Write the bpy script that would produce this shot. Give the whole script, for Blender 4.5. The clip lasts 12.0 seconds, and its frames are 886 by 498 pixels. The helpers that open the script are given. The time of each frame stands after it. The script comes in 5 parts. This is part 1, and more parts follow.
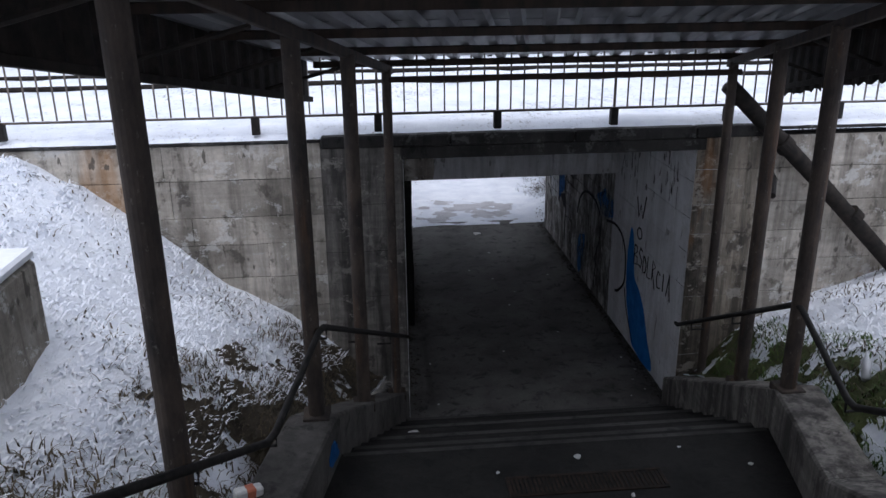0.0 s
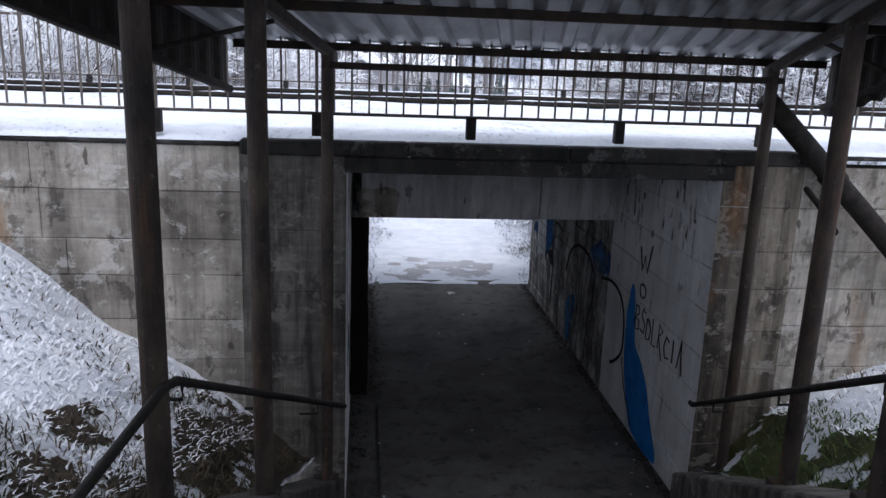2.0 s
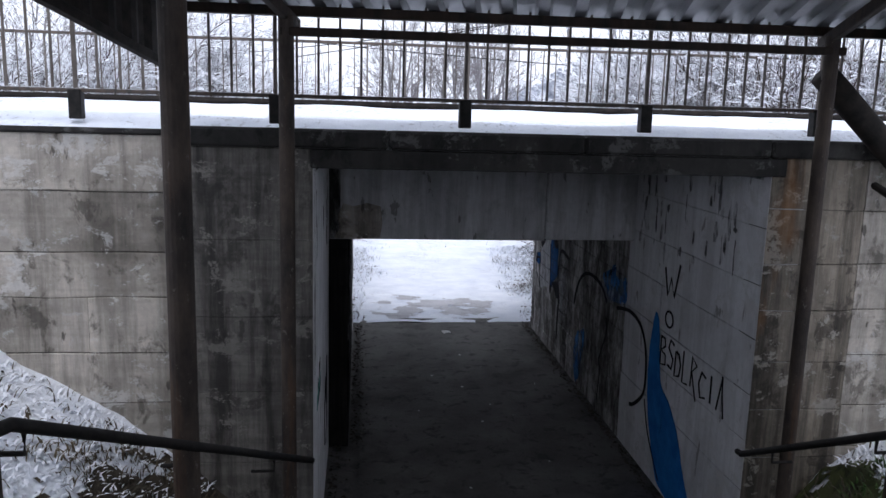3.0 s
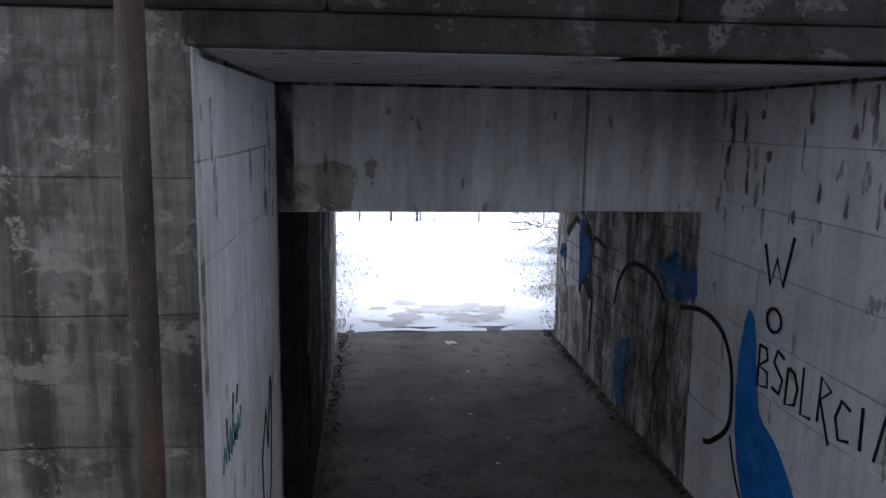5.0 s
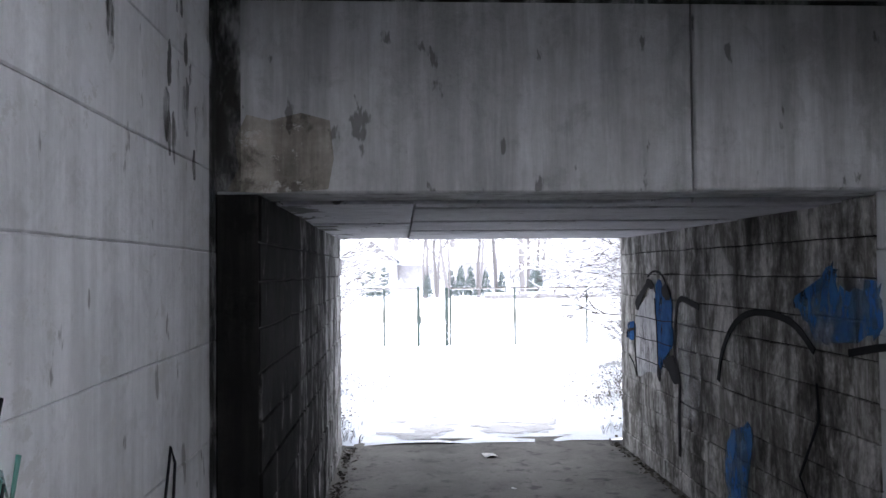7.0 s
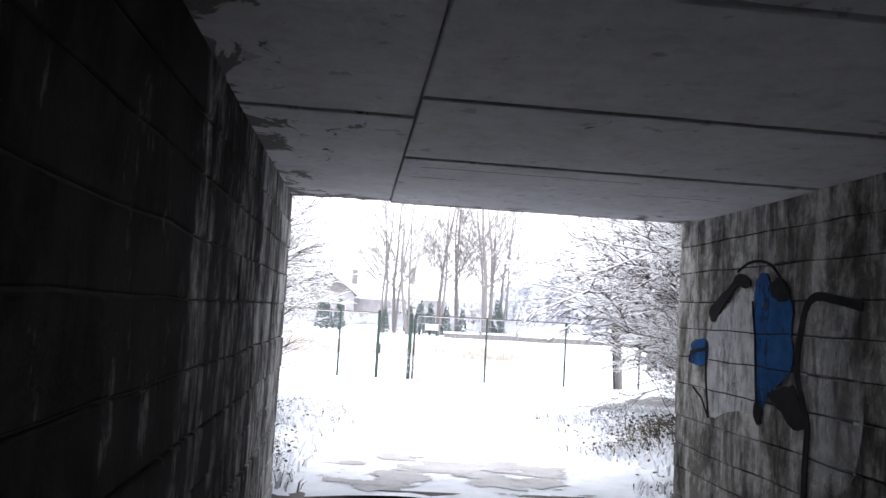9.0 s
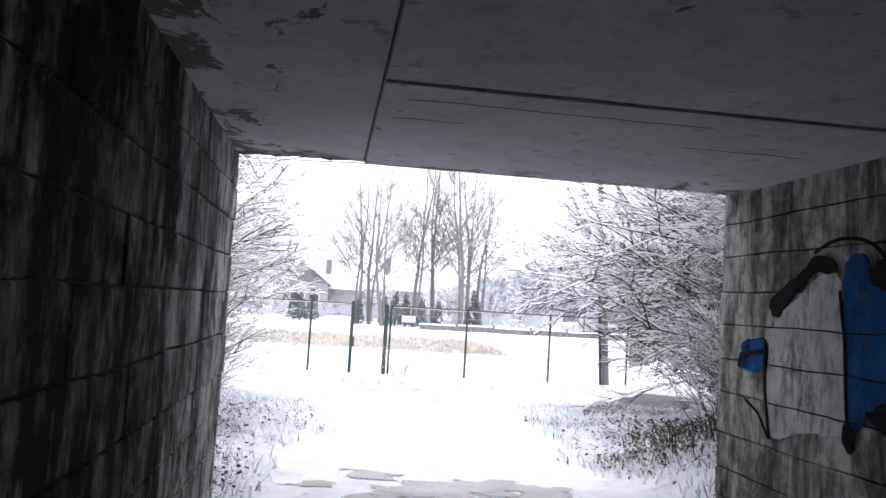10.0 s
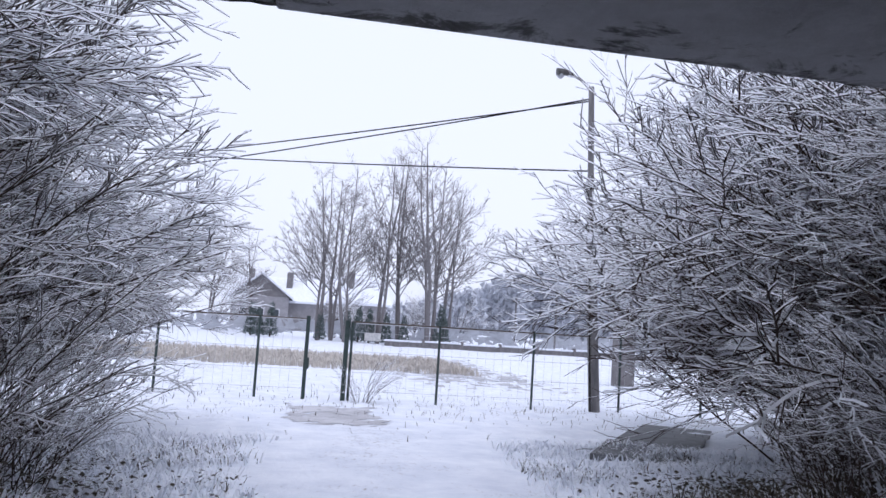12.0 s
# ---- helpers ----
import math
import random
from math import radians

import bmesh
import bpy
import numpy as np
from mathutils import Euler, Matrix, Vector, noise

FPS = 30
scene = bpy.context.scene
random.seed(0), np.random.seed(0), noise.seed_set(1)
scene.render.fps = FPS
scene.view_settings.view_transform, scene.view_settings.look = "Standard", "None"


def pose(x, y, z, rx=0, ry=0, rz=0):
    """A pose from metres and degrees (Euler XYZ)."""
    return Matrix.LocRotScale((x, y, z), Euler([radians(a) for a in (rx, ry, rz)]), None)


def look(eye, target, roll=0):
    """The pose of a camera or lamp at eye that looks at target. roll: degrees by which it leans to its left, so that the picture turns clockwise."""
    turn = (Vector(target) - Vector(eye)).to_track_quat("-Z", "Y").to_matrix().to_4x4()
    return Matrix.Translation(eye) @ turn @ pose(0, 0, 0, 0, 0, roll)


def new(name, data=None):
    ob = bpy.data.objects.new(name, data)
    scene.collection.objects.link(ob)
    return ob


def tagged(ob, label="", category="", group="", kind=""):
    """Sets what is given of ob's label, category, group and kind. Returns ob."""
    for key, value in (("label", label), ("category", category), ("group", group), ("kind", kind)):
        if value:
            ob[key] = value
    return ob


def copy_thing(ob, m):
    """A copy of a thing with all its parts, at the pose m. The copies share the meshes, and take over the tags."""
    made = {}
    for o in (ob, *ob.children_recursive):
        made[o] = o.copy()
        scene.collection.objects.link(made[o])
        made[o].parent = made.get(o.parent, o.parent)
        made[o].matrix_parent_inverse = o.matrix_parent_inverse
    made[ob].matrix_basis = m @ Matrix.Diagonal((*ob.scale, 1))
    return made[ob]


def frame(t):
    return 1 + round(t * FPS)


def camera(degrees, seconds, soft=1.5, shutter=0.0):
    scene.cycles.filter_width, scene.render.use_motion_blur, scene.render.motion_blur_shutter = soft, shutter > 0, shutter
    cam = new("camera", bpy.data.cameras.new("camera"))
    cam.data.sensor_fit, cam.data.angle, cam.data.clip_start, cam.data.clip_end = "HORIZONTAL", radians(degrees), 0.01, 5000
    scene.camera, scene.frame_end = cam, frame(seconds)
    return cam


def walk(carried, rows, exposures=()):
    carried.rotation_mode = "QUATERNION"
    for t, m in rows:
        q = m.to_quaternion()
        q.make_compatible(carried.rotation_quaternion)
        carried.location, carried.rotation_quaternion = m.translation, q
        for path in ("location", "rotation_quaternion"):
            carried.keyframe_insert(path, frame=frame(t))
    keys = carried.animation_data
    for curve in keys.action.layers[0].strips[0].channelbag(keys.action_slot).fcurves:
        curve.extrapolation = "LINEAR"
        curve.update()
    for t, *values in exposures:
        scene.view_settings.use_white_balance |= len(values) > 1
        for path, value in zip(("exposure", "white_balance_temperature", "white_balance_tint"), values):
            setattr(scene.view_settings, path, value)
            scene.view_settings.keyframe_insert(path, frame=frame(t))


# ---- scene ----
cam = camera(58.8, 12.0)
# seconds, place, yaw, pitch, roll
ROWS = [
    (0.0, 0.000, 0.000, 5.600, -5.22, -19.24, -0.63),
    (0.5, 0.125, 0.442, 5.411, -5.46, -18.77, 0.55),
    (1.0, 0.283, 0.899, 5.208, -5.07, -18.66, 1.87),
    (1.5, 0.380, 1.404, 4.949, -5.69, -16.96, 3.06),
    (2.0, 0.489, 1.941, 4.610, -5.51, -13.78, 2.05),
    (2.5, 0.584, 2.567, 4.302, -5.28, -11.37, 1.09),
    (3.0, 0.688, 3.232, 4.006, -5.89, -10.15, 1.55),
    (3.5, 0.789, 3.856, 3.693, -5.90, -9.87, 0.24),
    (5.5, 1.224, 6.370, 3.032, -4.31, -8.61, 1.65),
    (6.0, 1.399, 6.871, 2.701, -2.60, -4.70, 3.40),
    (6.5, 1.501, 7.239, 2.421, -2.00, -0.35, 4.20),
    (6.7, 1.420, 7.560, 2.285, -3.00, 0.40, -0.50),
    (8.3, 1.160, 10.100, 1.610, -4.20, 4.90, 1.20),
    (8.5, 1.162, 10.340, 1.586, -4.70, 4.72, 2.24),
    (9.0, 1.166, 10.882, 1.573, -6.22, 4.65, 3.29),
    (9.5, 1.204, 11.504, 1.586, -7.62, 4.77, 3.08),
    (10.0, 1.231, 12.274, 1.571, -8.06, 4.11, 3.51),
    (10.5, 1.292, 12.916, 1.563, -9.06, 3.93, 2.82),
    (11.0, 1.398, 13.648, 1.574, -9.19, 3.94, 2.66),
    (11.5, 1.429, 14.287, 1.579, -10.77, 4.46, 2.60),
    (12.0, 1.504, 15.093, 1.579, -10.66, 5.38, 3.66),
]
EXPOSURES = ((0.0, 0.24, 6050, 15), (1.5, 0.42, 6050, 15), (3.0, 0.52, 6050, 15), (3.7, 0.8, 6050, 15), (5.3, 1.65, 6050, 15), (6.7, 2.28, 6300, 14), (8.3, 1.88, 6600, 14), (9.5, 1.48, 6600, 13), (10.5, 0.80, 6450, 14), (11.3, 0.26, 6150, 17), (12.0, 0.04, 5850, 19))
walk(cam, [(t, pose(x, y, z, 90 + pitch, -roll, yaw)) for t, x, y, z, yaw, pitch, roll in ROWS], EXPOSURES)


# exposure follows the clip's automatic gain
# ---- world and light ----
world = bpy.data.worlds.new("overcast")
scene.world = world
world.use_nodes = True
wn, wl = world.node_tree.nodes, world.node_tree.links
sky = wn.new("ShaderNodeTexSky")
sky.sky_type, sky.sun_disc = "NISHITA", False
sky.sun_elevation, sky.sun_rotation = radians(74), radians(193)
sky.air_density, sky.dust_density = 1.0, 4.0
grey = wn.new("ShaderNodeHueSaturation")
grey.inputs["Saturation"].default_value = 0.22
veil = wn.new("ShaderNodeMix")
veil.data_type = "RGBA"
veil.inputs["Factor"].default_value = 0.85
veil.inputs["B"].default_value = (8.2, 8.6, 9.2, 1)
wl.new(sky.outputs["Color"], grey.inputs["Color"])
wl.new(grey.outputs["Color"], veil.inputs["A"])
wl.new(veil.outputs["Result"], wn["Background"].inputs["Color"])
wn["Background"].inputs["Strength"].default_value = 0.12
sun_data = bpy.data.lights.new("sun", "SUN")
sun_data.energy, sun_data.angle, sun_data.color = 0.8, radians(30), (1.0, 0.97, 0.93)
sun = new("sun", sun_data)
sun.matrix_world = look((0, 0, 60), (4, 17, 0))

# ---- mesh helpers ----


class Shape:
    """Vertices and faces gathered for one mesh."""

    def __init__(self):
        self.v, self.f = [], []

    def box(self, lo, hi, c=0.0, shear=0.0, lean=0.0, base=0.0):
        """A box with chamfered edges; shear moves x along y, lean moves z along y, both from y = base."""
        b = len(self.v)
        c = min(c, 0.3 * min(hi[i] - lo[i] for i in range(3)))
        pts, ids = [], {}
        for sx in (0, 1):
            for sy in (0, 1):
                for sz in (0, 1):
                    s = (sx, sy, sz)
                    for k in range(3):
                        p = [(hi if s[i] else lo)[i] + (0 if i == k else (-c if s[i] else c)) for i in range(3)]
                        ids[s, k] = b + len(pts)
                        pts.append((p[0] + shear * (p[1] - base), p[1], p[2] + lean * (p[1] - base)))
        if c <= 0:
            pts, ids = [], {}
            for sx in (0, 1):
                for sy in (0, 1):
                    for sz in (0, 1):
                        p = [(hi if q else lo)[i] for i, q in enumerate((sx, sy, sz))]
                        for k in range(3):
                            ids[(sx, sy, sz), k] = b + len(pts)
                        pts.append((p[0] + shear * (p[1] - base), p[1], p[2] + lean * (p[1] - base)))
        self.v += pts
        for k in range(3):
            i, j = (k + 1) % 3, (k + 2) % 3
            for side in (0, 1):
                q = []
                for a, d in ((0, 0), (1, 0), (1, 1), (0, 1)):
                    s = [0, 0, 0]
                    s[k], s[i], s[j] = side, a, d
                    q.append(ids[tuple(s), k])
                self.f.append(q if side else q[::-1])
            if c > 0:
                for a in (0, 1):
                    for d in (0, 1):
                        s0, s1 = [0, 0, 0], [0, 0, 0]
                        s0[i], s0[j], s1[i], s1[j], s1[k] = a, d, a, d, 1
                        s0, s1 = tuple(s0), tuple(s1)
                        q = [ids[s0, i], ids[s1, i], ids[s1, j], ids[s0, j]]
                        self.f.append(q if a == d else q[::-1])
        if c > 0:
            for sx in (0, 1):
                for sy in (0, 1):
                    for sz in (0, 1):
                        q = [ids[(sx, sy, sz), k] for k in range(3)]
                        self.f.append(q if (sx + sy + sz) % 2 else q[::-1])
        return self

    def tube(self, pts, r0, r1=None, sides=6, cap=True):
        """A round bar along points, tapering from r0 to r1."""
        r1 = r0 if r1 is None else r1
        pts = [Vector(p) for p in pts]
        b, n = len(self.v), len(pts)
        for i, p in enumerate(pts):
            d = (pts[min(i + 1, n - 1)] - pts[max(i - 1, 0)])
            if d.length < 1e-7:
                d = Vector((0, 0, 1))
            d.normalize()
            a = d.cross(Vector((0, 0, 1)) if abs(d.z) < 0.95 else Vector((1, 0, 0))).normalized()
            e = d.cross(a)
            r = r0 + (r1 - r0) * i / max(1, n - 1)
            for k in range(sides):
                w = 2 * math.pi * k / sides
                self.v.append(tuple(p + a * (r * math.cos(w)) + e * (r * math.sin(w))))
        for i in range(n - 1):
            for k in range(sides):
                k2 = (k + 1) % sides
                self.f.append((b + i * sides + k, b + i * sides + k2, b + (i + 1) * sides + k2, b + (i + 1) * sides + k))
        if cap:
            self.f.append(tuple(b + k for k in range(sides))[::-1])
            self.f.append(tuple(b + (n - 1) * sides + k for k in range(sides)))
        return self

    def grid(self, xs, ys, fn, keep=None):
        """A sheet over xs and ys; fn gives the point."""
        b, w = len(self.v), len(ys)
        for x in xs:
            for y in ys:
                self.v.append(tuple(fn(x, y)))
        for i in range(len(xs) - 1):
            for j in range(w - 1):
                if keep is None or keep(0.5 * (xs[i] + xs[i + 1]), 0.5 * (ys[j] + ys[j + 1])):
                    self.f.append((b + i * w + j, b + (i + 1) * w + j, b + (i + 1) * w + j + 1, b + i * w + j + 1))
        return self

    def mesh(self, name, mat, smooth=False):
        me = bpy.data.meshes.new(name)
        me.from_pydata(self.v, [], self.f)
        me.materials.append(mat)
        if smooth:
            me.shade_smooth()
        me.update()
        return me


def part(name, shape, mat, parent, label="", smooth=False):
    """One mesh object under a thing or a part."""
    ob = new(name, shape.mesh(name, mat, smooth) if isinstance(shape, Shape) else shape)
    ob.parent = parent
    return tagged(ob, label)


def thing(name, label, category, group="", at=(0, 0, 0)):
    ob = new(name)
    ob.empty_display_size = 0.1
    ob.location = at
    return tagged(ob, label, category, group)


def solid(name, shape, mat, label, category, group="", kind="", smooth=False):
    """A thing or a piece of the setting that is one mesh."""
    return tagged(new(name, shape.mesh(name, mat, smooth)), label, category, group, kind)


def steps(a, b, n):
    return [a + (b - a) * i / n for i in range(n + 1)]


# ---- materials ----


def material(name, rough=0.8, metal=0.0, spec=0.5):
    m = bpy.data.materials.new(name)
    m.use_nodes = True
    p = m.node_tree.nodes["Principled BSDF"]
    p.inputs["Roughness"].default_value, p.inputs["Metallic"].default_value = rough, metal
    p.inputs["Specular IOR Level"].default_value = spec
    return m, m.node_tree.nodes, m.node_tree.links, p


def ramp(nodes, links, source, stops):
    r = nodes.new("ShaderNodeValToRGB")
    el = r.color_ramp.elements
    while len(el) < len(stops):
        el.new(0.5)
    for e, (pos, col) in zip(el, stops):
        e.position = pos
        e.color = (*col, 1) if len(col) == 3 else col
    links.new(source, r.inputs["Fac"])
    return r.outputs["Color"]


def noise_at(nodes, links, scale, detail=6.0, rough=0.6, stretch=(1, 1, 1), shift=None, distortion=0.0):
    g = nodes.new("ShaderNodeNewGeometry")
    mp = nodes.new("ShaderNodeMapping")
    mp.inputs["Scale"].default_value = stretch
    links.new(g.outputs["Position"], mp.inputs["Vector"])
    n = nodes.new("ShaderNodeTexNoise")
    n.inputs["Scale"].default_value, n.inputs["Detail"].default_value, n.inputs["Roughness"].default_value = scale, detail, rough
    n.inputs["Distortion"].default_value = distortion
    links.new(mp.outputs["Vector"], n.inputs["Vector"])
    return n.outputs["Fac"]


def mix(nodes, links, fac, a, b, mode="MIX"):
    x = nodes.new("ShaderNodeMix")
    x.data_type, x.blend_type = "RGBA", mode
    for key, val in (("Factor", fac), ("A", a), ("B", b)):
        if isinstance(val, bpy.types.NodeSocket):
            links.new(val, x.inputs[key])
        elif key == "Factor":
            x.inputs[key].default_value = val
        else:
            x.inputs[key].default_value = (*val, 1)
    return x.outputs["Result"]


def bump(nodes, links, p, height, strength, distance=0.01):
    b = nodes.new("ShaderNodeBump")
    b.inputs["Strength"].default_value, b.inputs["Distance"].default_value = strength, distance
    links.new(height, b.inputs["Height"])
    links.new(b.outputs["Normal"], p.inputs["Normal"])


def grimy(name, light, dark, stain, rough=0.85, streak=0.55, blotch=0.6, rust=None, peel=None, spots=0.0, fine=0.0, board=0.0, flake=None, grain=18.0, piece=0.12, smoke=None, chips=None, gritty=0.4):
    """Weathered mineral surface: blotches, streaks that run down, chips, board marks, grain and a little change from piece to piece."""
    m, n, l, p = material(name, rough, 0, 0.3)
    a = noise_at(n, l, 0.9, 7, 0.65)
    base = ramp(n, l, a, ((0.34, dark), (0.64, light)))
    if board:
        w = noise_at(n, l, 3.0, 5, 0.6, (0.18, 0.18, 4.0))
        wf = ramp(n, l, w, ((0.40, (1 - board,) * 3), (0.60, (1, 1, 1))))
        base = mix(n, l, 1.0, base, wf, "MULTIPLY")
    s = noise_at(n, l, 2.6, 6, 0.65, (2.2, 2.2, 0.16))
    base = mix(n, l, ramp(n, l, s, ((0.44, (0, 0, 0)), (0.60, (streak,) * 3))), base, stain)
    if fine:
        s2 = noise_at(n, l, 7.0, 5, 0.7, (2.0, 2.0, 0.14), distortion=0.3)
        base = mix(n, l, ramp(n, l, s2, ((0.46, (0, 0, 0)), (0.55, (fine,) * 3))), base, stain)
    d = noise_at(n, l, 4.5, 8, 0.7, (1, 1, 0.8), distortion=0.4)
    base = mix(n, l, ramp(n, l, d, ((0.54, (0, 0, 0)), (0.62, (blotch,) * 3))), base, stain)
    if peel:
        e = noise_at(n, l, 2.9, 10, 0.78, (1, 1, 1.3), distortion=0.25)
        base = mix(n, l, ramp(n, l, e, ((0.560, (0, 0, 0)), (0.59, (0.75, 0.75, 0.75)))), base, peel)
    if rust:
        e = noise_at(n, l, 0.8, 5, 0.6, (1.3, 1.3, 0.35))
        base = mix(n, l, ramp(n, l, e, ((0.60, (0, 0, 0)), (0.70, (0.6,) * 3))), base, rust)
    if spots:
        e = noise_at(n, l, 6.5, 4, 0.55, (1.2, 1.2, 0.45))
        base = mix(n, l, ramp(n, l, e, ((0.655, (0, 0, 0)), (0.685, (spots,) * 3))), base, stain)
    if flake:
        # flaked-off skin, most of it along one side of the surface
        geo = n.new("ShaderNodeNewGeometry")
        sep = n.new("ShaderNodeSeparateXYZ")
        l.new(geo.outputs["Position"], sep.inputs["Vector"])
        mr = n.new("ShaderNodeMapRange")
        mr.inputs["From Min"].default_value, mr.inputs["From Max"].default_value = flake[0]
        mr.inputs["To Min"].default_value, mr.inputs["To Max"].default_value = 0.16, -0.04
        l.new(sep.outputs["X"], mr.inputs["Value"])
        e = noise_at(n, l, 2.4, 8, 0.7, (1, 0.8, 1), distortion=0.9)
        ad = n.new("ShaderNodeMath")
        l.new(e, ad.inputs[0])
        l.new(mr.outputs["Result"], ad.inputs[1])
        base = mix(n, l, ramp(n, l, ad.outputs[0], ((0.62, (0, 0, 0)), (0.64, (0.85,) * 3))), base, flake[1])
    if chips:
        e = noise_at(n, l, 5.0, 11, 0.76, (1, 1, 0.9), distortion=0.9)
        base = mix(n, l, ramp(n, l, e, ((0.462, (0, 0, 0)), (0.495, (0.92,) * 3))), base, chips)
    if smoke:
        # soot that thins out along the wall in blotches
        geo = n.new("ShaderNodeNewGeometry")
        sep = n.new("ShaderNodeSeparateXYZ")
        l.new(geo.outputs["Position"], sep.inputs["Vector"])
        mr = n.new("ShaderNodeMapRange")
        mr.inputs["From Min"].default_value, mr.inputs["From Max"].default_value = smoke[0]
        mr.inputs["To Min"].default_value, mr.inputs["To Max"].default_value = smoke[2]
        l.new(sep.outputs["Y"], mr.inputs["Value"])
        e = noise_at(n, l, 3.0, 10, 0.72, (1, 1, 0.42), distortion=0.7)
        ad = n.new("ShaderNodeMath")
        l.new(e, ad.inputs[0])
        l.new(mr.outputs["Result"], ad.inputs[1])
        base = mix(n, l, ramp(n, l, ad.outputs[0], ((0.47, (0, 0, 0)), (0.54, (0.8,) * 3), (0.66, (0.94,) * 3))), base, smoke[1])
    g = noise_at(n, l, grain, 8, 0.75)
    base = mix(n, l, gritty, base, ramp(n, l, g, ((0.3, (0.3,) * 3), (0.7, (1.0,) * 3))), "MULTIPLY")
    info = n.new("ShaderNodeObjectInfo")
    var = ramp(n, l, info.outputs["Random"], ((0.0, (1 - piece,) * 3), (1.0, (1.0,) * 3)))
    base = mix(n, l, 1.0, base, var, "MULTIPLY")
    l.new(base, p.inputs["Base Color"])
    h = n.new("ShaderNodeMath")
    h.operation = "MULTIPLY_ADD"
    h.inputs[1].default_value = 0.6
    l.new(d, h.inputs[0])
    l.new(g, h.inputs[2])
    bump(n, l, p, h.outputs[0], 0.6, 0.015)
    return m


def plain(name, col, col2, rough=0.6, metal=0.0, scale=12.0, stretch=(1, 1, 1), strength=0.25, spec=0.4):
    """Two tones over grain, with fine relief."""
    m, n, l, p = material(name, rough, metal, spec)
    a = noise_at(n, l, scale, 7, 0.65, stretch)
    l.new(ramp(n, l, a, ((0.35, col), (0.65, col2))), p.inputs["Base Color"])
    bump(n, l, p, a, strength, 0.006)
    return m


def rusty_paint(name):
    """Old dark paint on steel with long rust runs and bare flakes."""
    m, n, l, p = material(name, 0.8, 0, 0.25)
    base = ramp(n, l, noise_at(n, l, 5.0, 8, 0.7, (1, 1, 0.4)), ((0.36, (0.024, 0.021, 0.020)), (0.62, (0.075, 0.058, 0.047))))
    run = noise_at(n, l, 3.2, 7, 0.65, (1.6, 1.6, 0.16), distortion=0.3)
    base = mix(n, l, ramp(n, l, run, ((0.58, (0, 0, 0)), (0.70, (0.55,) * 3))), base, (0.12, 0.062, 0.030))
    chip = noise_at(n, l, 26.0, 6, 0.7, (1, 1, 0.6))
    base = mix(n, l, ramp(n, l, chip, ((0.62, (0, 0, 0)), (0.66, (0.6,) * 3))), base, (0.16, 0.145, 0.13))
    l.new(base, p.inputs["Base Color"])
    bump(n, l, p, chip, 0.4, 0.004)
    return m


def snowy(name, under, under2, edge=0.25, snow=(0.80, 0.83, 0.88), width=0.25, scale=9.0, lift=0.0):
    """Something that carries snow on what faces up."""
    m, n, l, p = material(name, 0.8, 0, 0.2)
    g = n.new("ShaderNodeNewGeometry")
    s = n.new("ShaderNodeSeparateXYZ")
    l.new(g.outputs["Normal"], s.inputs["Vector"])
    a = noise_at(n, l, scale, 5, 0.6)
    add = n.new("ShaderNodeMath")
    add.operation = "MULTIPLY_ADD"
    add.inputs[1].default_value, add.inputs[2].default_value = 0.5, lift - 0.25
    l.new(a, add.inputs[0])
    both = n.new("ShaderNodeMath")
    l.new(s.outputs["Z"], both.inputs[0])
    l.new(add.outputs[0], both.inputs[1])
    f = ramp(n, l, both.outputs[0], ((max(0.0, edge), (0, 0, 0)), (min(1.0, edge + width), (1, 1, 1))))
    u = ramp(n, l, noise_at(n, l, 20, 4, 0.6), ((0.35, under), (0.65, under2)))
    l.new(mix(n, l, f, u, snow), p.inputs["Base Color"])
    return m


def snow_field(name, thin, patch=0.5, soft=0.08, earth=((0.045, 0.05, 0.028), (0.10, 0.085, 0.05))):
    """Thin snow on turf: white with specks and patches of what lies under it."""
    m, n, l, p = material(name, 0.75, 0, 0.25)
    fine = noise_at(n, l, 16, 8, 0.72, (1, 0.6, 1), distortion=0.6)
    big = noise_at(n, l, 0.55, 5, 0.6)
    k = n.new("ShaderNodeMath")
    k.operation = "MULTIPLY_ADD"
    k.inputs[1].default_value = patch
    l.new(big, k.inputs[0])
    l.new(fine, k.inputs[2])
    f = ramp(n, l, k.outputs[0], ((thin, (0, 0, 0)), (thin + soft, (1, 1, 1))))
    white = ramp(n, l, noise_at(n, l, 2.2, 6, 0.6), ((0.3, (0.66, 0.70, 0.78)), (0.7, (0.84, 0.87, 0.92))))
    soil = ramp(n, l, noise_at(n, l, 6, 6, 0.7), ((0.35, earth[0]), (0.65, earth[1])))
    l.new(mix(n, l, f, soil, white), p.inputs["Base Color"])
    bump(n, l, p, fine, 0.8, 0.03)
    return m


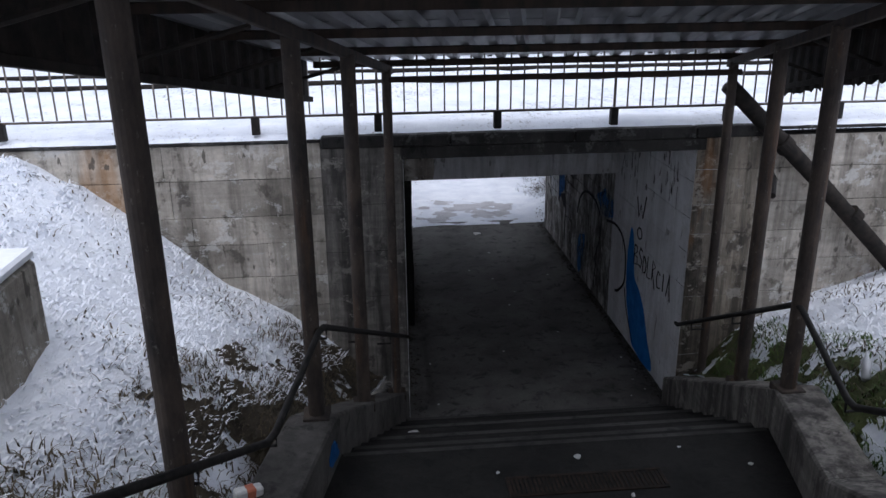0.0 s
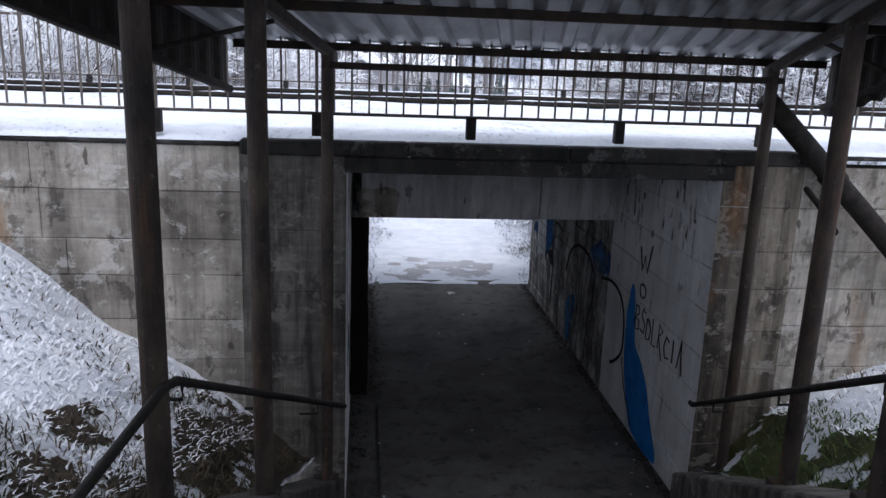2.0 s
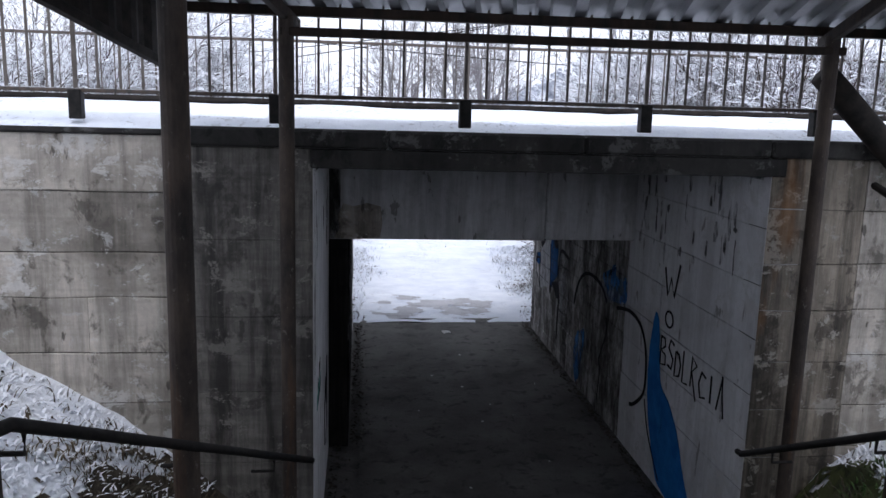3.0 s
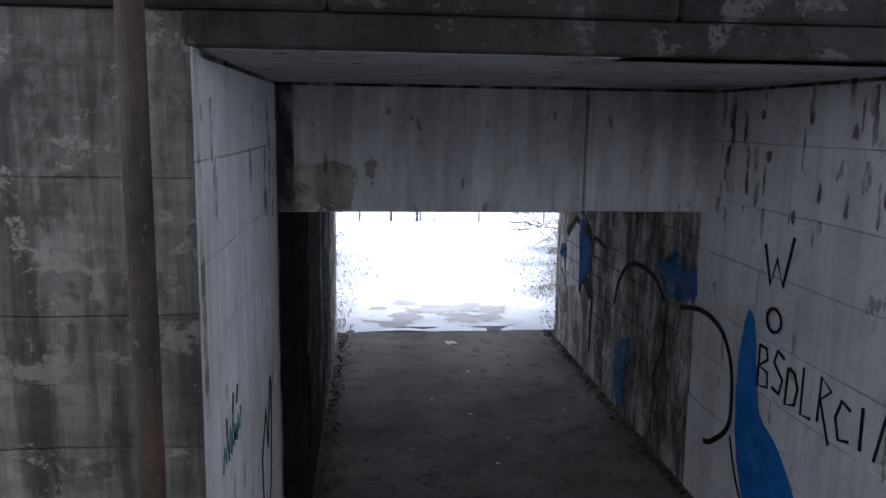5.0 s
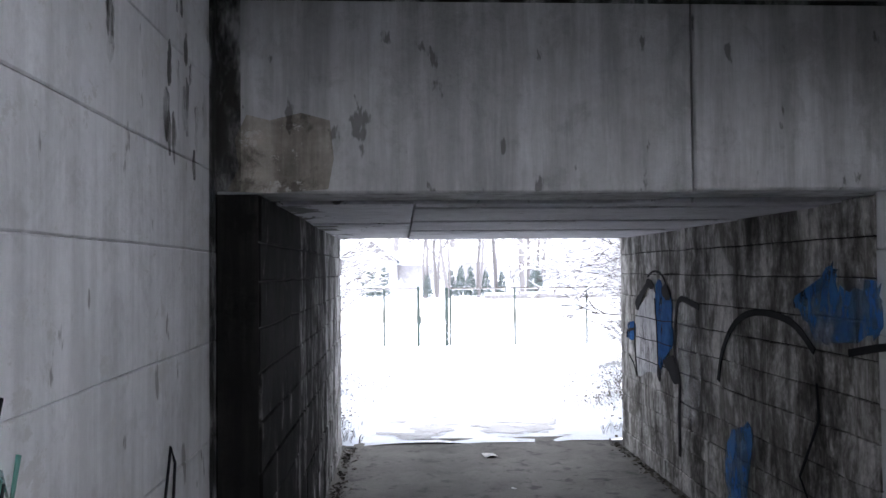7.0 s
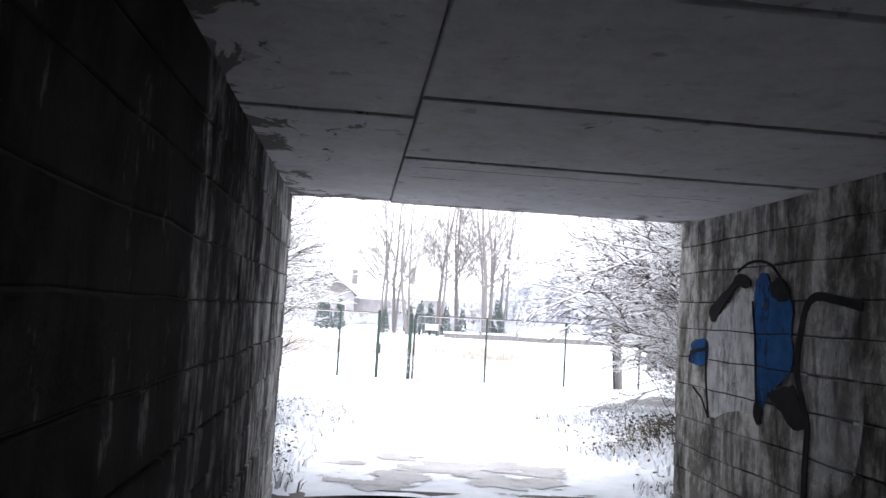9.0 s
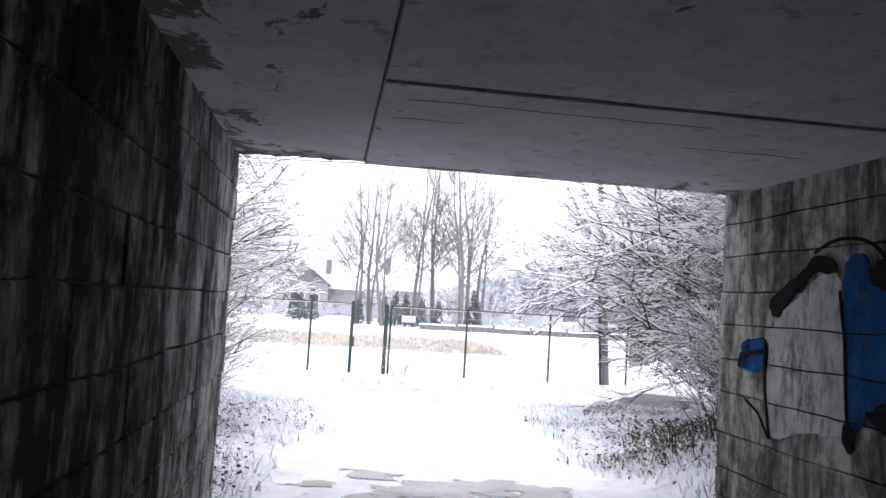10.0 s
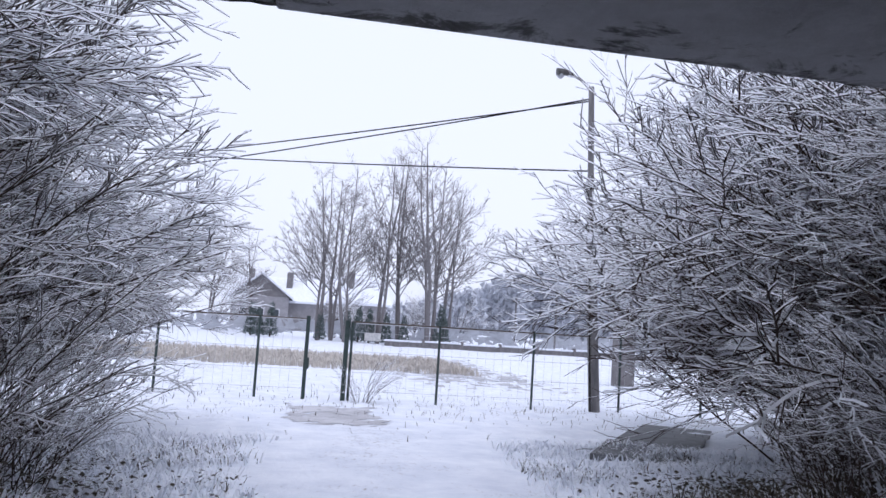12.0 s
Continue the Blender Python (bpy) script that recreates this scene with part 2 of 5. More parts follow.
def soot_and_dimming(name, pale, mid, soot, span, bias, cover=0.95):
    """Whitewash and bare concrete under soot that has run down the wall in bands; span and bias: dimming along y put
    into the colour.
    """
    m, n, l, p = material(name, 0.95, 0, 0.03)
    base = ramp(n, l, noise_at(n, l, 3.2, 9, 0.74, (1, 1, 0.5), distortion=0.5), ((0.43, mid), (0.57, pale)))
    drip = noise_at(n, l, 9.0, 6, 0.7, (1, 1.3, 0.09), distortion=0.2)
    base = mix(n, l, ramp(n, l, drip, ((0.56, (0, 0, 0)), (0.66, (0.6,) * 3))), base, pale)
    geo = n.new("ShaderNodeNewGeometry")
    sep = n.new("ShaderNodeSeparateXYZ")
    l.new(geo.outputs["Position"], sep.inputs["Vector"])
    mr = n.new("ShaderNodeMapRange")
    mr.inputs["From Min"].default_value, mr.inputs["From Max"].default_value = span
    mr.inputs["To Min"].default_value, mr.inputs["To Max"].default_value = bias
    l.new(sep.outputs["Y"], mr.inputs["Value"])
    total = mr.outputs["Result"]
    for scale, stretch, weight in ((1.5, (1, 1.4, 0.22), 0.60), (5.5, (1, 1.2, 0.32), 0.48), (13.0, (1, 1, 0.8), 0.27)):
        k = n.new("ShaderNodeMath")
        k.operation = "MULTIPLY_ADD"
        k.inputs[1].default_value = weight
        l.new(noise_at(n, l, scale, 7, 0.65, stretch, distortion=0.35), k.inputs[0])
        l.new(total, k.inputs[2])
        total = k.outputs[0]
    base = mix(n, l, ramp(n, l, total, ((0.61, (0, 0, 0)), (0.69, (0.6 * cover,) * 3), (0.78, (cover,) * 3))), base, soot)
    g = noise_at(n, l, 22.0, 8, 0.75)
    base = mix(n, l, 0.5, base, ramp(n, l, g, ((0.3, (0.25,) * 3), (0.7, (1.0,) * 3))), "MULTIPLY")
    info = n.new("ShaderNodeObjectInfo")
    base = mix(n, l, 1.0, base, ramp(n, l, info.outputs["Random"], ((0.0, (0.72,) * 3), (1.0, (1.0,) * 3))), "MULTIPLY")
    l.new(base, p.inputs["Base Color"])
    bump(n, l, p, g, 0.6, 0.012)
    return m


CONCRETE = grimy("weathered_concrete", (0.84, 0.77, 0.67), (0.36, 0.325, 0.275), (0.085, 0.075, 0.062), streak=0.5, blotch=0.65, rust=(0.46, 0.24, 0.09), peel=(0.74, 0.72, 0.68), spots=0.8, board=0.15, piece=0.3)
CONCRETE_DAMP = grimy("damp_concrete", (0.34, 0.315, 0.28), (0.15, 0.14, 0.128), (0.04, 0.037, 0.034), streak=0.85, fine=0.3, spots=0.5, board=0.25, piece=0.15, peel=(0.30, 0.28, 0.25))
# rust and stains on a base darkened for the shade beside the mouth
RUST_SHADED = grimy("rust_streaked_shaded_concrete", (0.50, 0.43, 0.34), (0.20, 0.175, 0.145), (0.045, 0.04, 0.034), streak=0.75, blotch=0.7, fine=0.3, rust=(0.42, 0.20, 0.07), peel=(0.52, 0.48, 0.42), spots=0.6, piece=0.2)
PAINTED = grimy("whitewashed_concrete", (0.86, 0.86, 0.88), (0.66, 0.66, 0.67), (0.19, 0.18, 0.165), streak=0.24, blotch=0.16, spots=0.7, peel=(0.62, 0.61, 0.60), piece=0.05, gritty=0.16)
BEAM = grimy("stained_beam_whitewash", (0.78, 0.78, 0.79), (0.52, 0.52, 0.52), (0.13, 0.125, 0.115), streak=0.36, fine=0.10, blotch=0.2, spots=0.7, piece=0.04, gritty=0.18)
# outer soffit: whitewash toned down for the shade under the canopy
SOFFIT_SHADED = grimy("shaded_soffit", (0.64, 0.64, 0.66), (0.48, 0.48, 0.49), (0.09, 0.066, 0.062), streak=0.1, blotch=0.4, spots=0.85, piece=0.02, gritty=0.2)
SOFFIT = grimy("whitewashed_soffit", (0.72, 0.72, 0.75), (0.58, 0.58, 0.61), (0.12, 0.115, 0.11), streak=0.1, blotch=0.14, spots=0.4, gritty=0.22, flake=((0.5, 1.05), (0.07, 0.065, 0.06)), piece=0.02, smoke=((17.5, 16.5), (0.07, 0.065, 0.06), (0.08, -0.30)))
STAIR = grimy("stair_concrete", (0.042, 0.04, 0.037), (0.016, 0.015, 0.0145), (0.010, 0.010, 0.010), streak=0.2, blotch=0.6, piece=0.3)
ASPHALT = grimy("dirty_floor", (0.175, 0.167, 0.155), (0.07, 0.067, 0.062), (0.028, 0.03, 0.028), streak=0.0, blotch=0.7, spots=0.6, grain=30, piece=0.0)
MORTAR = plain("joint", (0.045, 0.042, 0.038), (0.09, 0.083, 0.075), 0.95, scale=20)
STEEL = plain("old_painted_steel", (0.013, 0.012, 0.011), (0.045, 0.029, 0.021), 0.75, 0.0, 9, (1, 1, 0.25), 0.35, 0.25)
POST = rusty_paint("flaking_rusty_post_paint")
STEEL_GREY = plain("grey_painted_steel", (0.045, 0.045, 0.046), (0.10, 0.097, 0.094), 0.6, 0.1, 9, (1, 1, 0.3), 0.3)
RUSTY = plain("rusty_pipe", (0.012, 0.011, 0.010), (0.032, 0.026, 0.022), 0.85, 0.0, 9, strength=0.4, spec=0.2)
BLACK = plain("black_painted_steel", (0.010, 0.010, 0.010), (0.028, 0.025, 0.023), 0.7, 0.0, 14, spec=0.2)
RAILING = plain("weathered_railing_paint", (0.09, 0.078, 0.068), (0.19, 0.165, 0.145), 0.75, 0.0, 14, (1, 1, 0.3), 0.3, 0.2)
SHEET = plain("galvanised_sheet", (0.19, 0.193, 0.20), (0.30, 0.303, 0.315), 0.5, 0.5, 3.5, (1, 0.3, 1), 0.1)
SNOW = plain("snow", (0.72, 0.75, 0.81), (0.86, 0.88, 0.93), 0.7, 0, 5, strength=0.8, spec=0.25)
BED = snow_field("snow_on_ballast", 0.50, 0.45, 0.16, ((0.18, 0.175, 0.165), (0.34, 0.33, 0.32)))
TURF_L = snow_field("snow_on_turf", 0.515, 0.45)
TURF_R = snow_field("snow_on_green_turf", 0.50, 0.45, earth=((0.035, 0.06, 0.018), (0.09, 0.10, 0.03)))
PATH = snow_field("trodden_snow", 0.53, 0.5, 0.12, ((0.38, 0.38, 0.39), (0.55, 0.55, 0.57)))
SOOT = grimy("soot_black_concrete", (0.05, 0.047, 0.044), (0.009, 0.008, 0.008), (0.004, 0.004, 0.004), streak=0.9, blotch=0.8, fine=0.6, piece=0.3)
WET = grimy("wet_black_concrete", (0.15, 0.14, 0.128), (0.05, 0.047, 0.044), (0.016, 0.015, 0.014), streak=0.4, blotch=0.7, spots=0.6, piece=0.2)
FLAKED = grimy("flaking_whitewash", (0.84, 0.83, 0.83), (0.50, 0.48, 0.46), (0.08, 0.076, 0.072), streak=0.35, blotch=0.6, peel=(0.36, 0.34, 0.32), spots=0.8, board=0.25, piece=0.12)
COPE = grimy("black_damp_coping", (0.075, 0.071, 0.066), (0.022, 0.021, 0.02), (0.009, 0.009, 0.009), streak=0.4, blotch=0.7, peel=(0.16, 0.155, 0.15), piece=0.4)
# soot runs, plus dimming away from the exit painted into the colour
SMOKED_DIMMED = soot_and_dimming("smoked_dimmed_whitewash", (0.86, 0.85, 0.84), (0.17, 0.163, 0.155), (0.008, 0.0076, 0.0072), (13.4, 16.8), (0.17, -0.055), 0.97)
SMOKED_DIMMED_R = soot_and_dimming("smoked_dimmed_board_concrete", (0.82, 0.80, 0.77), (0.28, 0.268, 0.248), (0.03, 0.027, 0.024), (13.0, 17.2), (0.0, -0.04), 0.85)



def spray(name, col, col2, cover, scale=5.0):
    """Thin sprayed paint that leaves the wall showing through in streaks and specks."""
    m, n, l, p = material(name, 0.9, 0, 0.06)
    l.new(ramp(n, l, noise_at(n, l, scale, 6, 0.6), ((0.35, col), (0.65, col2))), p.inputs["Base Color"])
    a = ramp(n, l, noise_at(n, l, 7, 8, 0.75, (1, 1, 0.35)), ((0.60 - 0.45 * cover, (0.15 * cover,) * 3), (0.68 - 0.30 * cover, (min(1, cover + 0.1),) * 3)))
    l.new(a, p.inputs["Alpha"])
    return m


BLUE = spray("blue_spray_paint", (0.015, 0.13, 0.42), (0.03, 0.20, 0.56), 0.95)
PALE_BLUE = spray("faded_blue_spray_paint", (0.04, 0.16, 0.42), (0.10, 0.27, 0.54), 0.5)
INK = spray("black_spray_paint", (0.012, 0.012, 0.014), (0.022, 0.022, 0.025), 1.0)
GREEN = spray("green_spray_paint", (0.10, 0.33, 0.29), (0.22, 0.45, 0.40), 0.6)
DIRT = spray("sooty_flakes", (0.08, 0.077, 0.072), (0.20, 0.19, 0.18), 0.34, 9)
DARK_STRIP = spray("thin_dark_strip", (0.015, 0.014, 0.013), (0.05, 0.047, 0.043), 0.45, 9)
LICHEN = spray("green_algae", (0.06, 0.11, 0.03), (0.14, 0.20, 0.07), 0.3, 9)
DEEP_BLUE = spray("weathered_blue_paint", (0.012, 0.07, 0.22), (0.028, 0.13, 0.34), 0.72, 7)
SLUSH = grimy("wet_slush", (0.64, 0.64, 0.67), (0.44, 0.44, 0.46), (0.26, 0.26, 0.27), streak=0.0, blotch=0.5, grain=30, piece=0.0)
EARTH = grimy("bare_earth", (0.085, 0.068, 0.048), (0.03, 0.025, 0.018), (0.012, 0.01, 0.008), streak=0.0, blotch=0.7, grain=40, piece=0.0)
MOSS = grimy("mossy_earth", (0.11, 0.13, 0.045), (0.04, 0.048, 0.018), (0.012, 0.012, 0.008), streak=0.0, blotch=0.7, grain=40, piece=0.0)
# paler colour for the gleam on wet step edges
EDGE_GLEAM = grimy("wet_step_edge_gleam", (0.115, 0.11, 0.105), (0.045, 0.043, 0.04), (0.03, 0.03, 0.03), streak=0.0, blotch=0.7, piece=0.3)
CHALK = plain("white_paint", (0.55, 0.55, 0.57), (0.68, 0.68, 0.70), 0.7, scale=6)
THIN_WASH = spray("patchy_white_paint", (0.50, 0.50, 0.51), (0.76, 0.76, 0.77), 0.28, 9)
WASH = spray("thin_white_paint", (0.60, 0.60, 0.62), (0.84, 0.84, 0.86), 0.5, 9)
BARK = snowy("snowy_bark", (0.028, 0.020, 0.017), (0.07, 0.048, 0.038), 0.62, lift=0.06)
BRANCH_SNOW = plain("snow_on_branches", (0.80, 0.82, 0.87), (0.90, 0.92, 0.95), 0.8, 0, 9, strength=0.5, spec=0.2)
TWIG = snowy("snow_laden_twig", (0.045, 0.035, 0.031), (0.10, 0.075, 0.064), 0.30, (0.88, 0.90, 0.94), 0.10, 14, 0.18)
TWIG_DARK = snowy("dark_twig_with_snow", (0.030, 0.020, 0.018), (0.066, 0.044, 0.038), 0.58, (0.86, 0.88, 0.92), 0.10, 14, 0.14)
FROST = snowy("frosted_branch", (0.15, 0.14, 0.142), (0.24, 0.225, 0.225), 0.55, (0.68, 0.70, 0.74))
# next two: frost colours made paler and bluer to carry distance haze
HAZE_WOOD = plain("hazed_frosted_woods", (0.40, 0.42, 0.47), (0.54, 0.56, 0.61), 0.9, scale=0.12)
HEDGE = plain("hazed_frosted_hedge", (0.36, 0.37, 0.40), (0.52, 0.54, 0.58), 0.9, scale=0.8)
THUJA = plain("dark_evergreen", (0.06, 0.085, 0.075), (0.17, 0.20, 0.20), 0.9, scale=3)
PLASTER = plain("house_plaster", (0.26, 0.25, 0.26), (0.34, 0.33, 0.34), 0.9, scale=2)
DARK_ROOF = plain("dark_gable", (0.14, 0.13, 0.135), (0.22, 0.21, 0.21), 0.8, scale=2)
GLASS = plain("dark_window_pane", (0.05, 0.06, 0.07), (0.08, 0.09, 0.10), 0.15, scale=2)
FENCE = plain("dark_green_fence_steel", (0.025, 0.045, 0.04), (0.06, 0.08, 0.075), 0.5, 0.2, 8)
WIRE = plain("galvanised_wire", (0.35, 0.36, 0.38), (0.5, 0.51, 0.53), 0.5, 0.4, 8)
POLE = plain("weathered_pole", (0.12, 0.115, 0.12), (0.22, 0.21, 0.205), 0.85, 0, 6, (1, 1, 0.2))
SLAB = plain("wet_paving_slab", (0.085, 0.088, 0.095), (0.16, 0.165, 0.175), 0.6, 0, 6)
BLADE = plain("dry_grass", (0.03, 0.026, 0.018), (0.12, 0.095, 0.06), 0.9, 0, 2)
BLADE_SNOW = plain("snow_covered_grass", (0.76, 0.79, 0.85), (0.88, 0.90, 0.94), 0.8, 0, 3)
BLADE_GREEN = plain("green_grass", (0.03, 0.07, 0.015), (0.10, 0.14, 0.04), 0.9, 0, 2)
STRAW = plain("straw_reeds", (0.46, 0.42, 0.37), (0.60, 0.56, 0.51), 0.9, 0, 1.5)
LEAF = plain("withered_leaf", (0.03, 0.027, 0.022), (0.085, 0.073, 0.058), 0.9, 0, 4)
PAPER = plain("wet_paper", (0.50, 0.50, 0.50), (0.70, 0.69, 0.66), 0.8, 0, 20)

# ---- plan ----
MOUTH, LINTEL, EXIT = 9.2, 12.2, 17.5      # y of the tunnel's mouth, the lintel and the far end
XL1, XL2, XR = 0.34, 0.57, 3.95            # inner faces of the tunnel's walls
TOP1, TOP2, DECK = 3.56, 2.48, 3.86        # soffits and the top of the bridge
SKEW = 0.2126                              # the stairs and their roof run off the tunnel's line
EDGE, LAND, LANDZ = 5.8, 4.5, 1.75         # the landing's far and near edge, its height


def side(y):
    return SKEW * (y - 5.8)


def left_in(y):
    return -0.38 + side(y)


def right_in(y):
    return 3.40 + (0.11 if y > 5.8 else SKEW) * (y - 5.8)


def stair_z(y):
    if y > EDGE:
        return max(0.0, LANDZ - LANDZ / (MOUTH - EDGE) * (y - EDGE))
    return LANDZ + max(0.0, 0.5 * (LAND - y))


def kerb_z(y):
    """Top of the parapets beside the stairs."""
    return stair_z(y) + 0.41


def left_ground(x, y):
    yy = max(-3.0, y)
    base = np.interp(yy, (-3, 0.0, LAND, EDGE, 7.2, MOUTH), (4.3, 4.1, 1.98, 1.88, 1.25, 0.62))
    d = (left_in(yy) - 0.42) - x
    rise = np.interp(d, (-1, 0, 0.4, 0.9, 1.8, 3.9, 60), (0.0, 0.0, 0.36, 0.72, 1.30, 3.02, 3.7))
    top = 3.78 + 0.02 * max(0, -x - 4)
    z = base + rise
    if z > top - 0.25:
        z = top - 0.25 * math.exp(-(z - top + 0.25) / 0.25)
    z = max(z, base - 0.02) + 0.16 * min(1.0, max(0.0, (y - 6.5) / 2.0)) * min(1.0, max(0.0, d - 0.2)) * (1.0 if z < top - 0.5 else 0.3)
    return z + 0.10 * (noise.fractal(Vector((x * 0.9, y * 0.9, 3)), 1, 2, 4)) + 0.025 * noise.noise(Vector((x * 6, y * 6, 1)))


def right_ground(x, y):
    yy = max(-3.0, y)
    base = np.interp(yy, (-3, 0.0, LAND, EDGE, 7.2, MOUTH), (4.3, 4.1, 1.95, 1.85, 1.2, 0.45))
    d = x - (right_in(yy) + 0.40)
    rise = np.interp(d, (-1, 0, 0.5, 1.4, 2.5, 6.0, 60), (0.0, 0.0, 0.6, 1.05, 1.42, 3.2, 3.6))
    top = 3.70
    z = base + rise
    if z > top - 0.25:
        z = top - 0.25 * math.exp(-(z - top + 0.25) / 0.25)
    z = max(z, base - 0.02)
    return z + 0.10 * (noise.fractal(Vector((x * 0.9, y * 0.9, 7)), 1, 2, 4)) + 0.025 * noise.noise(Vector((x * 6, y * 6, 2)))


def back_ground(x, y):
    """Beyond the tunnel: the path, the banks beside it and the plain."""
    off = abs(x - 2.25 - 0.07 * (y - EXIT)) - 1.55
    away = max(0.0, y - EXIT)
    fall = -0.45 * min(1.0, away / 17.0)
    bank = min(1.0, max(0.0, off) / 3.6)
    bank = bank * bank * (3 - 2 * bank)
    high = 3.2 * max(0.0, 1 - away / 4.8) ** 1.3 + 0.35 * max(0.0, 1 - away / 10.0)
    z = fall + bank * high
    rough = 0.03 + 0.05 * min(1.0, max(0.0, off))
    return z + rough * noise.fractal(Vector((x * 1.1, y * 1.1, 0)), 1, 2, 4) * (1 if away < 60 else 0)


# ---- large structure ----
JOINTS = {}


def course_wall(name, label, mats, axis, plane, face, a0, a1, z0, z1, rows, lengths, depth, seed, low=None, back=0.3, gap=0.004, joint=None, wavy=0.007):
    """A wall of cast courses. axis: the direction it runs in; face: +1 or -1, the way it looks; low(a): ground hides it below."""
    rng = random.Random(seed)
    wall = tagged(new(name), label, "wall", kind="structure")
    core = Shape()
    p0, p1 = plane - face * 0.012, plane - face * back
    lo, hi = min(p0, p1), max(p0, p1)
    if axis == "y":
        core.box((lo, a0, z0), (hi, a1, z1))
    else:
        core.box((a0, lo, z0), (a1, hi, z1))
    part("core", core, joint or MORTAR, wall)
    h = (z1 - z0) / rows
    zs = [z0] + [z0 + h * (i + rng.uniform(-0.10, 0.10)) for i in range(1, rows)] + [z1]
    JOINTS[name] = zs
    for i in range(rows):
        a = a0
        while a < a1 - 0.01:
            b = min(a1, a + rng.uniform(*lengths))
            if a1 - b < 0.4:
                b = a1
            if low is None or zs[i + 1] > low(0.5 * (a + b)) - 0.5:
                out = depth * rng.uniform(0.3, 1.0)
                q0, q1 = sorted((plane - face * 0.04, plane + face * (out - depth * 0.5)))
                s = Shape()
                g = gap
                mat = mats(0.5 * (a + b)) if callable(mats) else mats
                front, rear = (q1, q0) if face > 0 else (q0, q1)
                at = steps(a + g, b - g, max(3, int((b - a) / 0.3)))
                for u in at:
                    w0 = wavy * noise.fractal(Vector((u * 2.2, zs[i] * 9, seed)), 1, 2, 3) if i else 0.0
                    w1 = wavy * noise.fractal(Vector((u * 2.2, zs[i + 1] * 9, seed)), 1, 2, 3) if i < rows - 1 else 0.0
                    lo, hi, c = zs[i] + w0 + g, zs[i + 1] + w1 - g, 0.006
                    for q, h in ((rear, lo), (front - face * c, lo), (front, lo + c), (front, hi - c), (front - face * c, hi), (rear, hi)):
                        s.v.append((q, u, h) if axis == "y" else (u, q, h))
                flip = (face > 0) == (axis == "y")
                for e in range(len(at) - 1):
                    for k in range(5):
                        q = (6 * e + k, 6 * e + k + 1, 6 * e + k + 7, 6 * e + k + 6)
                        s.f.append(q[::-1] if flip else q)
                s.f += [tuple(range(6)), tuple(range(len(s.v) - 6, len(s.v)))]
                part("concrete_course", s, mat, wall)
            a = b
    return wall


# floor of the tunnel with gutters along both walls
s = Shape()
s.grid(steps(XL2 + 0.14, XR - 0.14, 30), steps(MOUTH - 0.3, EXIT + 0.4, 70),
       lambda x, y: (x, y, 0.012 * noise.fractal(Vector((x * 1.5, y * 1.5, 5)), 1, 2, 4)))
floor = solid("floor", s, ASPHALT, "dark dirty asphalt floor of the underpass", "floor", kind="structure", smooth=True)
s = Shape().box((XL1 - 0.2, MOUTH - 0.4, -0.3), (XR + 0.2, EXIT + 0.3, -0.035))
solid("floor_base", s, ASPHALT, "dark wet gutter along the walls of the underpass", "floor", kind="structure")

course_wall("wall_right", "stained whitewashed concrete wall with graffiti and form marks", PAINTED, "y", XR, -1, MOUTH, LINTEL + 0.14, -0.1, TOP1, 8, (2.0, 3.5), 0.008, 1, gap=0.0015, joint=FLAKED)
course_wall("wall_right_inner", "dirty board-marked concrete wall streaked with soot, slightly dimmed away from the exit", SMOKED_DIMMED_R, "y", XR, -1, LINTEL + 0.14, EXIT, -0.1, TOP2 + 0.015, 11, (1.0, 2.6), 0.020, 2, gap=0.0035, joint=SOOT, wavy=0.014)
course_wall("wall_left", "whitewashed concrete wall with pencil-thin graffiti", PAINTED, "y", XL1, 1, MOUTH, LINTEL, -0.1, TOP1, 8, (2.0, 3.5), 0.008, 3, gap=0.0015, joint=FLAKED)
course_wall("wall_left_inner", "sooty board-marked concrete wall with deep joints, dimmed away from the exit", SMOKED_DIMMED, "y", XL2, 1, LINTEL, EXIT, -0.1, TOP2 + 0.015, 11, (1.4, 3.0), 0.022, 4, back=0.5, gap=0.0045, joint=SOOT, wavy=0.016)

# the deep beam over the inner part, and the soffits
s = Shape()
s.box((XL1 - 0.1, LINTEL, TOP2 + 0.02), (2.86, LINTEL + 0.5, TOP1 + 0.1), 0.012)
s.box((2.872, LINTEL + 0.004, TOP2 + 0.03), (XR + 0.1, LINTEL + 0.5, TOP1 + 0.1), 0.012)
solid("lintel_beam", s, BEAM, "deep whitewashed concrete beam with dark stains", "beam", kind="structure")
s = Shape()
ring = [(0.40, 0.03), (0.62, 0.02), (0.92, 0.04), (0.95, 0.2), (0.93, 0.40), (0.78, 0.44), (0.62, 0.40), (0.50, 0.43), (0.44, 0.30), (0.46, 0.15)]
s.v = [(x, LINTEL - 0.006, TOP2 + z) for x, z in ring] + [(x, LINTEL + 0.01, TOP2 + z) for x, z in ring]
k = len(ring)
s.f = [tuple(range(k))] + [(i, i + k, (i + 1) % k + k, (i + 1) % k) for i in range(k)]
solid("trim_patch", s, CONCRETE, "grey cement patch on the beam", "patch", kind="structure")
s = Shape().box((XL1 - 0.3, MOUTH + 0.02, TOP1), (XR + 0.3, LINTEL + 0.2, TOP1 + 0.2))
s.box((XL1 + 0.02, MOUTH + 0.05, TOP1 - 0.025), (2.2, LINTEL - 0.03, TOP1 + 0.01), 0.01)
s.box((2.21, MOUTH + 0.05, TOP1 - 0.02), (XR - 0.02, LINTEL - 0.03, TOP1 + 0.01), 0.01)
solid("ceiling_outer", s, SOFFIT_SHADED, "stained whitewashed concrete soffit, shade put into its colour", "ceiling", kind="structure")
